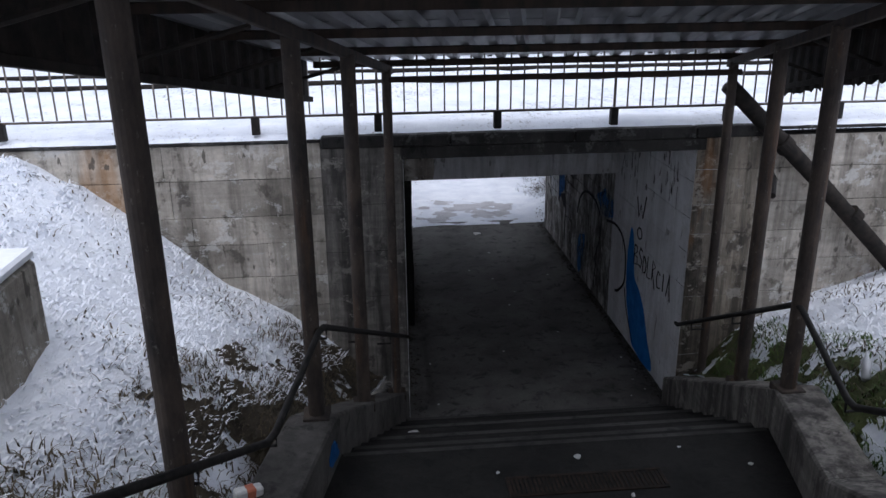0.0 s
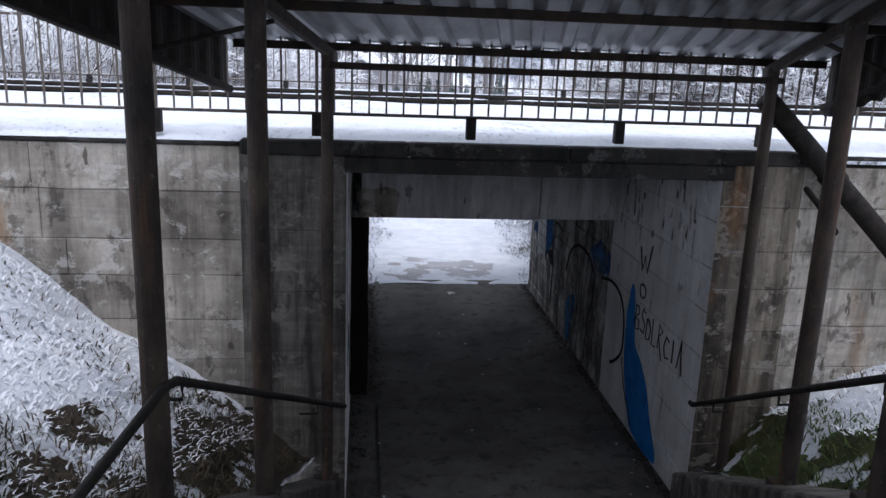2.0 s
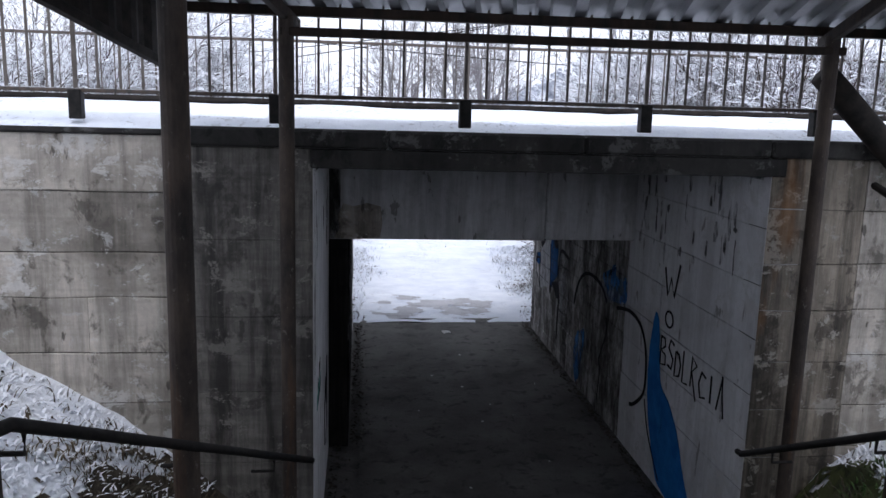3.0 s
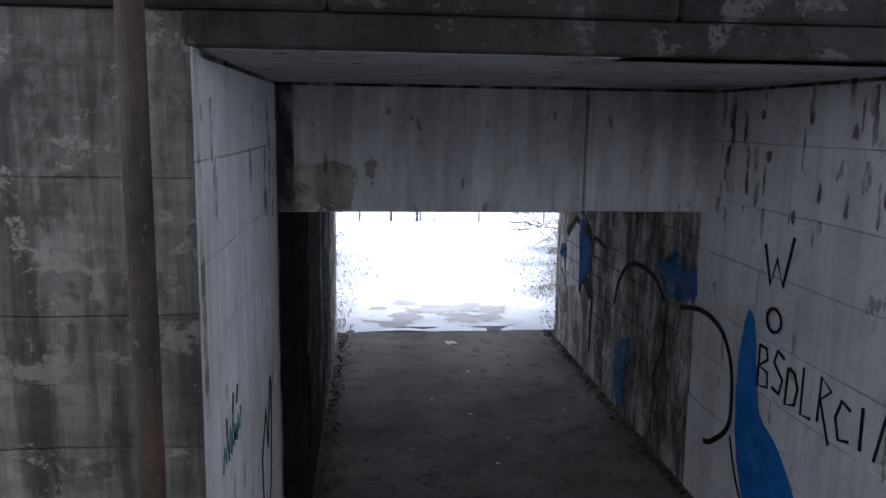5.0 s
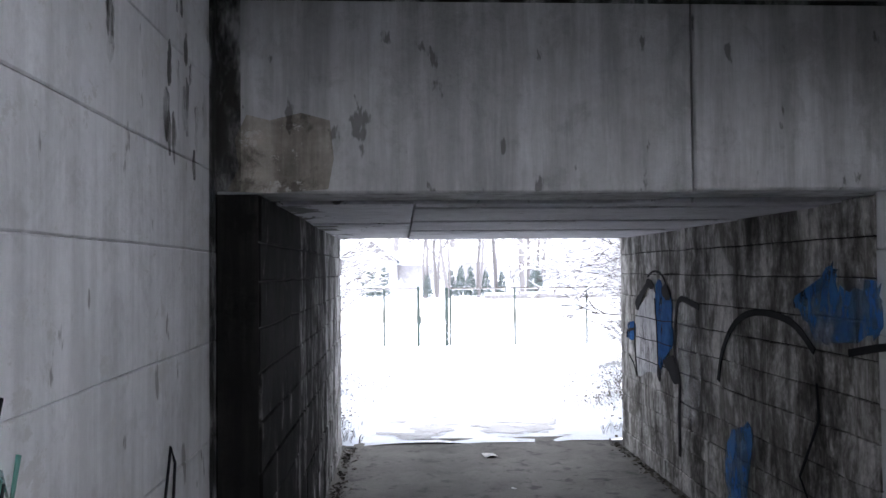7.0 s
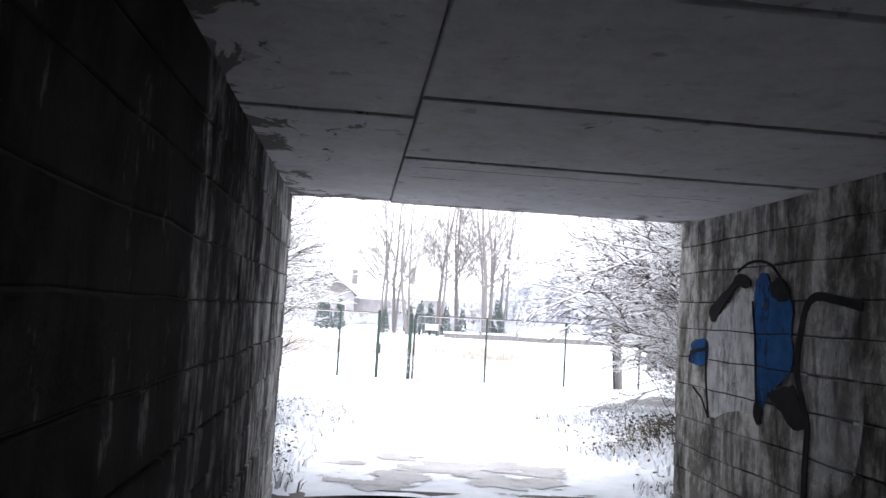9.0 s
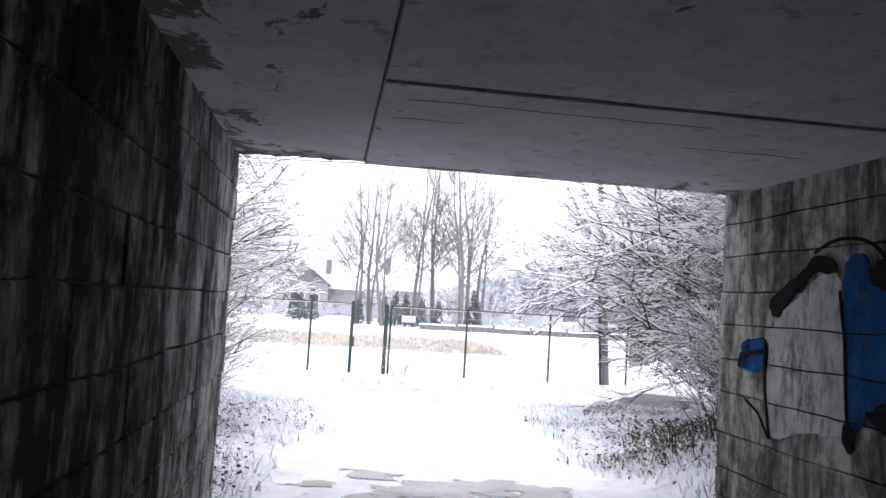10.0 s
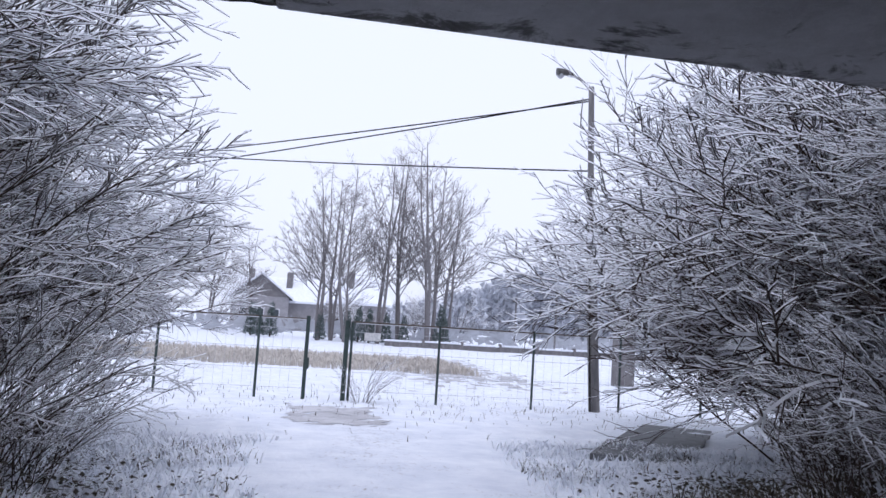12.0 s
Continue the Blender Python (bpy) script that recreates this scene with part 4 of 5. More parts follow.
snowy_steel = snowy("snow_topped_steel", (0.07, 0.065, 0.06), (0.13, 0.10, 0.08), 0.62)
baluster_mesh = Shape().box((-0.009, -0.009, 0.04), (0.009, 0.009, 1.08), 0.003).mesh("baluster", RAILING)
near_bay = railing_bay(9.27, -8.46, -7.04, "dark steel bar railing above the underpass mouth", "near bridge railing", 0.159, 4.02)
for i in range(1, 14):
    copy_thing(near_bay, pose(-8.46 + 1.42 * i, 9.27, 4.02))
far_bay = railing_bay(17.45, -10.0, -8.2, "dark steel bar railing on the far edge of the bridge", "far bridge railing", 0.225, 4.0)
for i in range(1, 14):
    copy_thing(far_bay, pose(-10.0 + 1.8 * i, 17.45, 4.0))

# ---- drain grate on the landing ----
grate = thing("drain_grate", "dark iron drain grate set in the landing", "grate")
gx0, gx1, gy0, gy1 = 0.98, 2.20, 5.10, 5.30
s = Shape()
for a, b in (((gx0 - 0.03, gy0 - 0.03), (gx1 + 0.03, gy0)), ((gx0 - 0.03, gy1), (gx1 + 0.03, gy1 + 0.03)), ((gx0 - 0.03, gy0), (gx0, gy1)), ((gx1, gy0), (gx1 + 0.03, gy1))):
    s.box((*a, LANDZ - 0.01), (*b, LANDZ + 0.012), 0.003)
part("frame", s, STEEL, grate)
bar = Shape().box((-0.009, gy0, LANDZ + 0.002), (0.009, gy1, LANDZ + 0.010), 0.002).mesh("bar", STEEL)
for i in range(34):
    part("bar", bar, STEEL, grate).location = (gx0 + (gx1 - gx0) * (i + 0.5) / 34, 0, 0)
# flat black block for the darkness below the bars, no real hollow
part("pit_shade", Shape().box((gx0, gy0, LANDZ - 0.03), (gx1, gy1, LANDZ + 0.002)), BLACK, grate)

# ---- concrete block on the bank ----
s = Shape().box((-3.6, 3.6, 2.2), (-2.45, 5.55, 3.72), 0.03)
block = thing("concrete_block", "grey concrete block with snow on top, in the bank", "concrete block")
part("body", s, CONCRETE, block)
part("footing", Shape().box((-3.65, 3.5, 1.9), (-2.36, 5.66, 2.75), 0.03), CONCRETE, block)
part("snow_cap", Shape().box((-3.6, 3.6, 3.72), (-2.45, 5.55, 3.80), 0.03), SNOW, block)


# ---- graffiti ----
def ribbon(s, pts, w, x, t=0.003):
    """A painted stroke on a wall in the plane x, along points (y, z)."""
    pts = [Vector((0, a, b)) for a, b in pts]
    b, n = len(s.v), len(pts)
    for i, p in enumerate(pts):
        e = (pts[min(i + 1, n - 1)] - pts[max(i - 1, 0)]).normalized()
        o = Vector((0, -e.z, e.y)) * (w / 2)
        for x_, q in ((x - t, p + o), (x - t, p - o), (x + t, p - o), (x + t, p + o)):
            s.v.append((x_, q.y, q.z))
    for i in range(n - 1):
        for k in range(4):
            s.f.append((b + 4 * i + k, b + 4 * i + (k + 1) % 4, b + 4 * i + 4 + (k + 1) % 4, b + 4 * i + 4 + k))
    s.f += [(b, b + 1, b + 2, b + 3), (b + 4 * n - 1, b + 4 * n - 2, b + 4 * n - 3, b + 4 * n - 4)]
    return s


def blot(s, pts, x, t=0.003, n=5, wobble=0.02, seed=1):
    """A painted patch with an uneven outline."""
    rng = random.Random(seed)
    ring = []
    m = len(pts)
    for i in range(m):
        p0, p1, p2, p3 = (Vector((*pts[(i + k) % m], 0)) for k in (-1, 0, 1, 2))
        for k in range(n):
            u = k / n
            v = 0.5 * ((2 * p1) + (p2 - p0) * u + (2 * p0 - 5 * p1 + 4 * p2 - p3) * u * u + (3 * p1 - p0 - 3 * p2 + p3) * u ** 3)
            ring.append((v.x + rng.uniform(-wobble, wobble), v.y + rng.uniform(-wobble, wobble)))
    b, k = len(s.v), len(ring)
    for x_ in (x - t, x + t):
        s.v += [(x_, a, c) for a, c in ring]
    s.f += [tuple(range(b, b + k)), tuple(range(b + 2 * k - 1, b + k - 1, -1))]
    s.f += [(b + i, b + (i + 1) % k, b + k + (i + 1) % k, b + k + i) for i in range(k)]
    return s


def curve(pts, n=6):
    out = []
    for i in range(len(pts) - 1):
        p0, p1, p2, p3 = (Vector((*pts[min(max(i + k, 0), len(pts) - 1)], 0)) for k in (-1, 0, 1, 2))
        for k in range(n):
            u = k / n
            v = 0.5 * ((2 * p1) + (p2 - p0) * u + (2 * p0 - 5 * p1 + 4 * p2 - p3) * u * u + (3 * p1 - p0 - 3 * p2 + p3) * u ** 3)
            out.append((v.x, v.y))
    return out + [pts[-1]]


GX, GI, GL = XR - 0.009, XR - 0.014, XL1 + 0.009
g = thing("graffiti", "blue spray-paint figure outlined in black on the whitewashed wall", "graffiti", "wall graffiti")
part("blue_figure", blot(Shape(), ((11.34, 1.86), (11.22, 1.76), (11.15, 1.45), (11.06, 1.14), (10.82, 1.02), (10.56, 0.80), (10.34, 0.45), (10.08, 0.02), (10.90, 0.02), (11.18, 0.36), (11.38, 0.76), (11.44, 1.20), (11.42, 1.55)), GX, wobble=0.008), BLUE, g)
part("black_arch", ribbon(Shape(), curve(((12.62, 1.58), (12.15, 1.66), (11.78, 1.60), (11.58, 1.42), (11.50, 1.15), (11.53, 0.85), (11.80, 0.62), (11.95, 0.56))), 0.045, GX - 0.004), INK, g)
part("black_edge", ribbon(Shape(), curve(((11.48, 0.80), (11.30, 0.45), (10.92, 0.08))), 0.02, GX - 0.004), INK, g)
g = thing("graffiti", "black sprayed tag scrawled on the whitewashed wall", "graffiti", "wall graffiti")
part("tag_crown", ribbon(Shape(), ((11.16, 2.40), (11.05, 2.12), (10.98, 2.32), (10.88, 2.14), (10.78, 2.50)), 0.028, GX - 0.002), INK, g)
part("tag_ring", ribbon(Shape(), [(10.96 + 0.10 * math.cos(a), 1.88 + 0.085 * math.sin(a)) for a in steps(0, 2 * math.pi, 16)], 0.022, GX - 0.002), INK, g)
rng = random.Random(12)
glyphs = (((0, 1), (0.03, -1), (0.8, -0.8), (0.7, -0.1), (0, 0), (0.7, 0.5), (0.6, 1), (0, 1)), ((0.9, 0.8), (0.3, 1), (0.1, 0.4), (0.8, -0.2), (0.7, -0.9), (0, -0.8)),
          ((0.1, 1), (0, -1), (0.7, -0.7), (0.9, 0.2), (0.5, 0.9), (0.1, 1)), ((0, 1.1), (0.1, -1), (0.8, -0.9)), ((0, -1), (0.1, 1), (0.8, 0.6), (0.1, 0), (0.9, -1.7)),
          ((0.9, 0.7), (0.3, 0.9), (0, 0), (0.3, -0.9), (0.9, -0.7)), ((0.4, 1), (0.45, -1)), ((0, -1), (0.5, 1.1), (0.6, 0.1), (0.9, -1.2)))
for i, strokes in enumerate(glyphs):
    a, z, h, w = 11.12 - 0.195 * i, 1.50 + 0.03 * math.sin(i * 2.1), rng.uniform(0.13, 0.18), 0.17
    part("tag_stroke", ribbon(Shape(), [(a - w * u + rng.uniform(-0.01, 0.01), z + h * v) for u, v in strokes], rng.uniform(0.018, 0.026), GX - 0.002), INK, g)
g = thing("graffiti", "faded blue splash and black arches on sooty concrete", "graffiti", "wall graffiti")
part("blue_splash", blot(Shape(), ((13.25, 1.88), (13.02, 1.92), (12.75, 2.10), (12.70, 1.95), (12.30, 1.98), (12.36, 1.70), (12.86, 1.62), (13.05, 1.70)), GI, n=9, wobble=0.035, seed=3), PALE_BLUE, g)
part("arch_line", ribbon(Shape(), curve(((14.55, 1.15), (14.44, 1.42), (14.18, 1.66), (13.80, 1.76), (13.30, 1.72), (13.0, 1.55))), 0.05, GI - 0.004), INK, g)
part("crack_line", ribbon(Shape(), ((12.98, 1.35), (12.96, 1.12), (13.22, 0.70), (13.12, 0.58), (13.20, 0.12)), 0.02, GI - 0.004), INK, g)
part("blue_drop", blot(Shape(), ((14.45, 0.60), (14.15, 0.85), (13.92, 0.82), (14.15, 0.10), (14.35, 0.10)), GI, wobble=0.02, seed=4), PALE_BLUE, g)
g = thing("graffiti", "blue and white sprayed arch on block-marked concrete", "graffiti", "wall graffiti")
part("white_field", blot(Shape(), ((16.32, 1.87), (16.19, 1.87), (16.14, 1.71), (16.11, 1.30), (16.10, 1.04), (16.45, 0.98), (16.82, 0.93), (16.85, 1.47), (16.69, 1.66)), GI, wobble=0.012, seed=5), WASH, g)
part("blue_field", blot(Shape(), ((16.13, 1.92), (16.04, 1.97), (15.95, 1.94), (15.91, 1.82), (15.69, 1.81), (15.66, 1.53), (15.66, 1.34), (15.88, 1.19), (16.08, 1.02), (16.10, 1.38), (16.15, 1.71)), GI - 0.001, wobble=0.012, seed=6), DEEP_BLUE, g)
part("arch_line", ribbon(Shape(), curve(((16.40, 2.00), (16.25, 2.05), (16.12, 2.06), (15.98, 2.04), (15.86, 1.98), (15.74, 1.85))), 0.02, GI - 0.006), INK, g)
part("black_blob", blot(Shape(), ((16.85, 1.72), (16.58, 1.87), (16.33, 1.99), (16.21, 1.88), (16.47, 1.86), (16.75, 1.63)), GI - 0.003, wobble=0.012, seed=11), INK, g)
part("black_blob", blot(Shape(), ((15.93, 1.90), (15.80, 1.93), (15.70, 1.83), (15.72, 1.78), (15.90, 1.80)), GI - 0.003, wobble=0.01, seed=12), INK, g)
part("side_line", ribbon(Shape(), ((16.89, 1.48), (16.885, 1.20), (16.82, 0.88)), 0.022, GI - 0.006), INK, g)
part("divider_line", ribbon(Shape(), ((16.17, 1.78), (16.12, 1.50), (16.10, 1.20), (16.08, 1.02)), 0.02, GI - 0.006), INK, g)
part("spike_line", ribbon(Shape(), ((17.11, 1.09), (16.95, 1.02), (16.82, 0.88)), 0.016, GI - 0.006), INK, g)
part("drip_point", blot(Shape(), ((16.10, 1.10), (16.02, 1.04), (16.06, 0.93), (16.12, 1.0)), GI - 0.004, wobble=0.006, seed=14), INK, g)
part("black_shade", blot(Shape(), ((15.95, 1.15), (15.81, 1.21), (15.62, 1.23), (15.53, 1.08), (15.44, 1.03), (15.62, 0.97), (15.81, 1.08)), GI - 0.003, wobble=0.012, seed=13), INK, g)
part("blue_mark", blot(Shape(), ((17.18, 1.37), (17.15, 1.46), (16.90, 1.48), (16.90, 1.30), (17.19, 1.28)), GI, wobble=0.008, seed=8), DEEP_BLUE, g)
part("black_mark", ribbon(Shape(), ((17.20, 1.29), (17.18, 1.37), (16.90, 1.41)), 0.03, GI - 0.006), INK, g)
part("frame_line", ribbon(Shape(), curve(((14.95, 1.74), (15.19, 1.78), (15.40, 1.80), (15.51, 1.72), (15.58, 1.49), (15.59, 1.31), (15.52, 1.14), (15.47, 1.0), (15.49, 0.74), (15.5, 0.3))), 0.055, GI - 0.004), INK, g)
part("pale_panel", blot(Shape(), ((15.50, 1.72), (15.02, 1.74), (15.00, 0.8), (15.48, 0.78)), GI, wobble=0.03, seed=9), THIN_WASH, g)
for z in JOINTS["wall_right_inner"]:
    for y0, y1, lo, hi in ((15.68, 16.84, 1.0, 1.75), (15.02, 15.48, 0.82, 1.72)):
        if lo < z < hi:
            part("joint_line", ribbon(Shape(), [(y, z + 0.014 * noise.fractal(Vector((y * 2.2, z * 9, 2)), 1, 2, 3)) for y in steps(y0, y1, 12)], 0.009, GI - 0.002), INK, g)
g = thing("graffiti", "small black and green scribbles on the whitewashed wall", "graffiti", "wall graffiti")
for i, (y, z, h) in enumerate(((9.42, 2.30, 0.10), (9.60, 2.36, 0.12), (9.72, 2.37, 0.10), (9.46, 2.14, 0.07), (9.53, 2.15, 0.08), (9.60, 2.16, 0.07), (9.67, 2.17, 0.08), (9.75, 2.18, 0.07))):
    part("scribble", ribbon(Shape(), ((y + 0.25, z - 0.62 - h / 2), (y + 0.25 + 0.02 * (i % 3), z - 0.62 + h / 2)), 0.010, GL), INK, g)
part("green_scrawl", ribbon(Shape(), [(9.55 + 0.042 * i, 1.52 + 0.012 * i % 0.1 + (0.07 if i % 2 else -0.04)) for i in range(14)], 0.018, GL), GREEN, g)
part("box_line", ribbon(Shape(), ((10.95, 0.55), (10.90, 0.95), (11.12, 1.22), (11.20, 0.92), (11.38, 1.38), (11.44, 1.30), (11.34, 0.60), (11.20, 0.45)), 0.022, GL), INK, g)

g = thing("graffiti", "small blue sprayed mark on the parapet", "graffiti", "wall graffiti")
mark = blot(Shape(), ((5.44, 1.95), (5.56, 2.03), (5.66, 1.96), (5.70, 1.82), (5.54, 1.84), (5.46, 1.86)), 0.005, wobble=0.01, seed=31)
mark.v = [(x + left_in(y), y, z) for x, y, z in mark.v]
part("blue_mark", mark, DEEP_BLUE, g)

# flaked and sooty patches on the whitewash
rng = random.Random(15)
for i in range(70):
    right = i % 3 != 0
    y, z = (rng.uniform(11.2, 12.08) if rng.random() < 0.6 else rng.uniform(9.5, 11.2)), rng.uniform(2.55, 3.45)
    w, h = rng.uniform(0.008, 0.045), rng.uniform(0.03, 0.16)
    if z < 2.4:
        w, h = w * 0.5, h * 0.4
    ring = [(y + w * math.cos(a) * rng.uniform(0.5, 1.2), z + h * math.sin(a) * rng.uniform(0.5, 1.2)) for a in steps(0, 5.6, 7)]
    solid("trim_flake", blot(Shape(), ring, XR - 0.007 if right else XL1 + 0.007, 0.002, 3, 0.007, i), DIRT, "flaked sooty patch in the whitewash", "stain", kind="structure")

# ---- plants ----
def limb(s, rng, p, d, length, r, level, lean, kids, sides, twig, spread=0.75, snow=None):
    """A branch that bends on its way and carries smaller ones, with a ridge of snow along its upper side."""
    n = (7, 5, 2)[level]
    pts = [Vector(p)]
    d = Vector(d).normalized()
    for i in range(n):
        wob = 0.09 if level == 0 else 0.15
        d = (d + Vector((rng.gauss(0, wob), rng.gauss(0, wob), rng.gauss(0, wob))) + lean * (0.10 if level == 0 else 0.05)).normalized()
        pts.append(pts[-1] + d * (length / n))
    target = twig if level else s
    target.tube(pts, r, r * 0.45, sides[level], cap=False)
    # low branches go without snow, standing in for the shrub's shaded inside
    if snow and rng.random() < 0.9 * min(1.0, max(0.0, (pts[0].z - 0.6) / 1.9)):
        k = max(r, 0.0048) * 1.2
        b = len(snow.v)
        side = (pts[-1] - pts[0]).cross(Vector((0, 0, 1)))
        side = side.normalized() * k if side.length > 1e-5 else Vector((k, 0, 0))
        for q in pts:
            snow.v += [tuple(q - side), tuple(q + Vector((0, 0, 1.9 * k))), tuple(q + side)]
        for i in range(n):
            c = b + 3 * i
            snow.f += [(c, c + 3, c + 4, c + 1), (c + 1, c + 4, c + 5, c + 2)]
    if level < 2:
        for k in range(kids[level]):
            u = rng.uniform(0.22, 1.0)
            i = min(n - 1, int(u * n))
            a = pts[i].lerp(pts[i + 1], u * n - i)
            t = (pts[i + 1] - pts[i]).normalized()
            out = Vector((rng.gauss(0, 1), rng.gauss(0, 1), rng.gauss(0, 0.8)))
            out = (out - t * out.dot(t)).normalized()
            limb(s, rng, a, t * rng.uniform(0.7, 1.1) + out * spread, length * rng.uniform(0.18, 0.40) * (1.15 - 0.5 * u), r * (0.52 if level == 0 else 0.74), level + 1, lean, kids, sides, twig, spread, snow)


def shrub(seed, stems, spread, height, kids=(12, 7), mat=TWIG):
    rng = random.Random(seed)
    wood, twig, snow = Shape(), Shape(), Shape()
    for i in range(stems):
        b = (rng.gauss(0, spread), rng.gauss(0, spread), -0.15)
        d = (0.22 + rng.gauss(0, 0.26), rng.gauss(0, 0.28), 1.0)
        limb(wood, rng, b, d, height * rng.uniform(0.65, 1.15), 0.015, 0, Vector((0.85, 0, -0.20)), kids, (5, 4, 3), twig, 0.60, snow)
    t = thing("shrub", "bare arching shrub with snow along every twig", "shrub", "shrubs by the path")
    part("stem_clump", wood, BARK, t)
    part("crown", twig, mat, t, "thin dark twigs")
    tagged(part("snow_load", snow, BRANCH_SNOW, t), "ridges of snow on the branches", kind="stuff")
    return t


def put(plan, kinds, ground, sink=0.0):
    """Places the kinds one after another; the first place of each kind takes the original."""
    used = set()
    for i, (x, y, turn, size) in enumerate(plan):
        k = i % len(kinds)
        ob = kinds[k]
        m = pose(x, y, ground(x, y) - sink, 0, 0, turn)
        if k not in used:
            used.add(k)
            ob.matrix_basis = m @ Matrix.Diagonal((size, size, size, 1))
        else:
            c = copy_thing(ob, m)
            c.scale = (size, size, size)


kinds = [shrub(21 + i, 28, 0.42, 4.4, (21, 12)) for i in range(3)]
dense = [shrub(41 + i, 54, 0.55, 4.3, (16, 10), TWIG_DARK) for i in range(3)]
light = [shrub(51 + i, 16, 0.40, 4.3, (10, 6), TWIG_DARK) for i in range(2)]
rng = random.Random(5)
plan = []
for x, y, size in ((6.3, 19.4, 0.72), (6.9, 20.6, 0.82), (6.9, 22.0, 0.9), (7.6, 23.2, 0.95), (7.9, 24.8, 1.0), (8.2, 21.4, 1.05), (8.9, 23.4, 1.1), (9.3, 26.0, 1.05), (7.8, 19.4, 0.9), (10.4, 24.6, 1.2), (6.2, 20.2, 0.5), (6.5, 21.4, 0.5), (6.9, 23.0, 0.5), (5.9, 19.0, 0.42), (5.5, 19.9, 0.32), (6.4, 18.5, 0.5), (4.9, 18.6, 0.20), (5.2, 19.4, 0.24), (5.0, 20.3, 0.20), (5.6, 20.8, 0.26), (5.6, 18.2, 0.28), (5.5, 22.0, 0.26), (11.6, 26.5, 1.5), (10.8, 28.5, 1.4)):
    plan.append((x + 1.55, y, 180 + rng.uniform(-35, 35), size * 1.1))
for x, y, size in ((4.85, 18.3, 0.30), (5.25, 18.9, 0.36), (5.2, 19.7, 0.30), (5.7, 20.5, 0.38), (5.8, 18.4, 0.45)):
    plan.append((x, y, 180 + rng.uniform(-50, 50), size))
RIGHT = len(plan)
for x, y, size in ((-2.5, 19.5, 0.8), (-2.3, 20.5, 0.92), (-2.2, 21.9, 0.9), (-2.4, 23.6, 1.0), (-2.6, 25.4, 1.0), (-3.4, 21.2, 1.1), (-3.9, 23.0, 1.2), (-4.1, 25.6, 1.2), (-3.4, 19.2, 1.0), (-2.6, 27.8, 1.0), (-1.5, 20.0, 0.5), (-1.5, 21.6, 0.5), (-1.4, 23.2, 0.5), (-1.2, 25.0, 0.55), (-1.4, 18.6, 0.42)):
    plan.append((x - 1.10, y, rng.uniform(-35, 35), size))
for x, y, size in ((-0.75, 18.5, 0.40), (-0.9, 19.3, 0.48), (-0.6, 20.4, 0.42), (-0.5, 21.6, 0.36), (-0.9, 22.8, 0.45), (-1.6, 19.0, 0.6), (-1.7, 20.8, 0.6)):
    plan.append((x, y, rng.uniform(-60, 60), size))
for x, y, size in ((-6.5, 19.2, 1.0), (-8.5, 19.8, 1.1), (-10.5, 19.4, 1.0), (-13, 20, 1.2), (-16, 19.6, 1.1), (12.0, 19.6, 1.0), (13.8, 20.3, 1.1), (16, 19.8, 1.0)):
    plan.append((x, y, rng.uniform(0, 360), size))
far = [(5.0, 90, 20, 1.25), (7.5, 93, 130, 1.1), (13.0, 91, 70, 1.3), (15.2, 94, 200, 1.2), (-6.0, 92, 10, 1.3), (18.5, 96, 300, 1.2)]
brush = [(-6.6, 19.6, 40, 0.95), (-8.6, 20.0, 140, 1.0), (-10.6, 19.5, 250, 1.0), (-12.8, 20.2, 10, 1.1), (-15.4, 19.8, 90, 1.1)]
put([p for p in plan[:RIGHT] if p[3] > 0.4] + brush, dense, back_ground)
put([p for p in plan[RIGHT:] if p[3] > 0.6 and p[0] > -6], kinds, back_ground)
put([p for p in plan[:RIGHT] if p[3] <= 0.4] + [p for p in plan[RIGHT:] if p[3] <= 0.6 or p[0] <= -6] + far, light, back_ground)


def tree(seed, height, label, group):
    rng = random.Random(seed)
    wood, twig = Shape(), Shape()
    r = 0.013 * height
    base = Vector((0, 0, -0.4))
    for k in range(rng.choice((1, 2, 2))):
        d = Vector((rng.gauss(0, 0.10), rng.gauss(0, 0.10), 1)).normalized()
        pts = [base]
        for i in range(9):
            d = (d + Vector((rng.gauss(0, 0.05), rng.gauss(0, 0.05), 0.06))).normalized()
            pts.append(pts[-1] + d * height / 9)
        wood.tube(pts, r * (1 if k == 0 else 0.7), r * 0.10, 7, cap=False)
        for i in range(18):
            u = rng.uniform(0.25, 0.98)
            j = min(8, int(u * 9))
            a = pts[j].lerp(pts[j + 1], u * 9 - j)
            w = rng.uniform(0, 2 * math.pi)
            out = Vector((math.cos(w), math.sin(w), rng.uniform(0.55, 1.2)))
            limb(wood, rng, a, out, height * rng.uniform(0.26, 0.46) * (1.3 - u), r * 0.24 * (1.2 - u), 0, Vector((0, 0, 0.45)), (11, 5), (5, 4, 3), twig)
    t = thing("tree", label, "tree", group)
    part("trunk", wood, FROST, t)
    part("crown", twig, FROST, t, "bare frosted twigs")
    return t


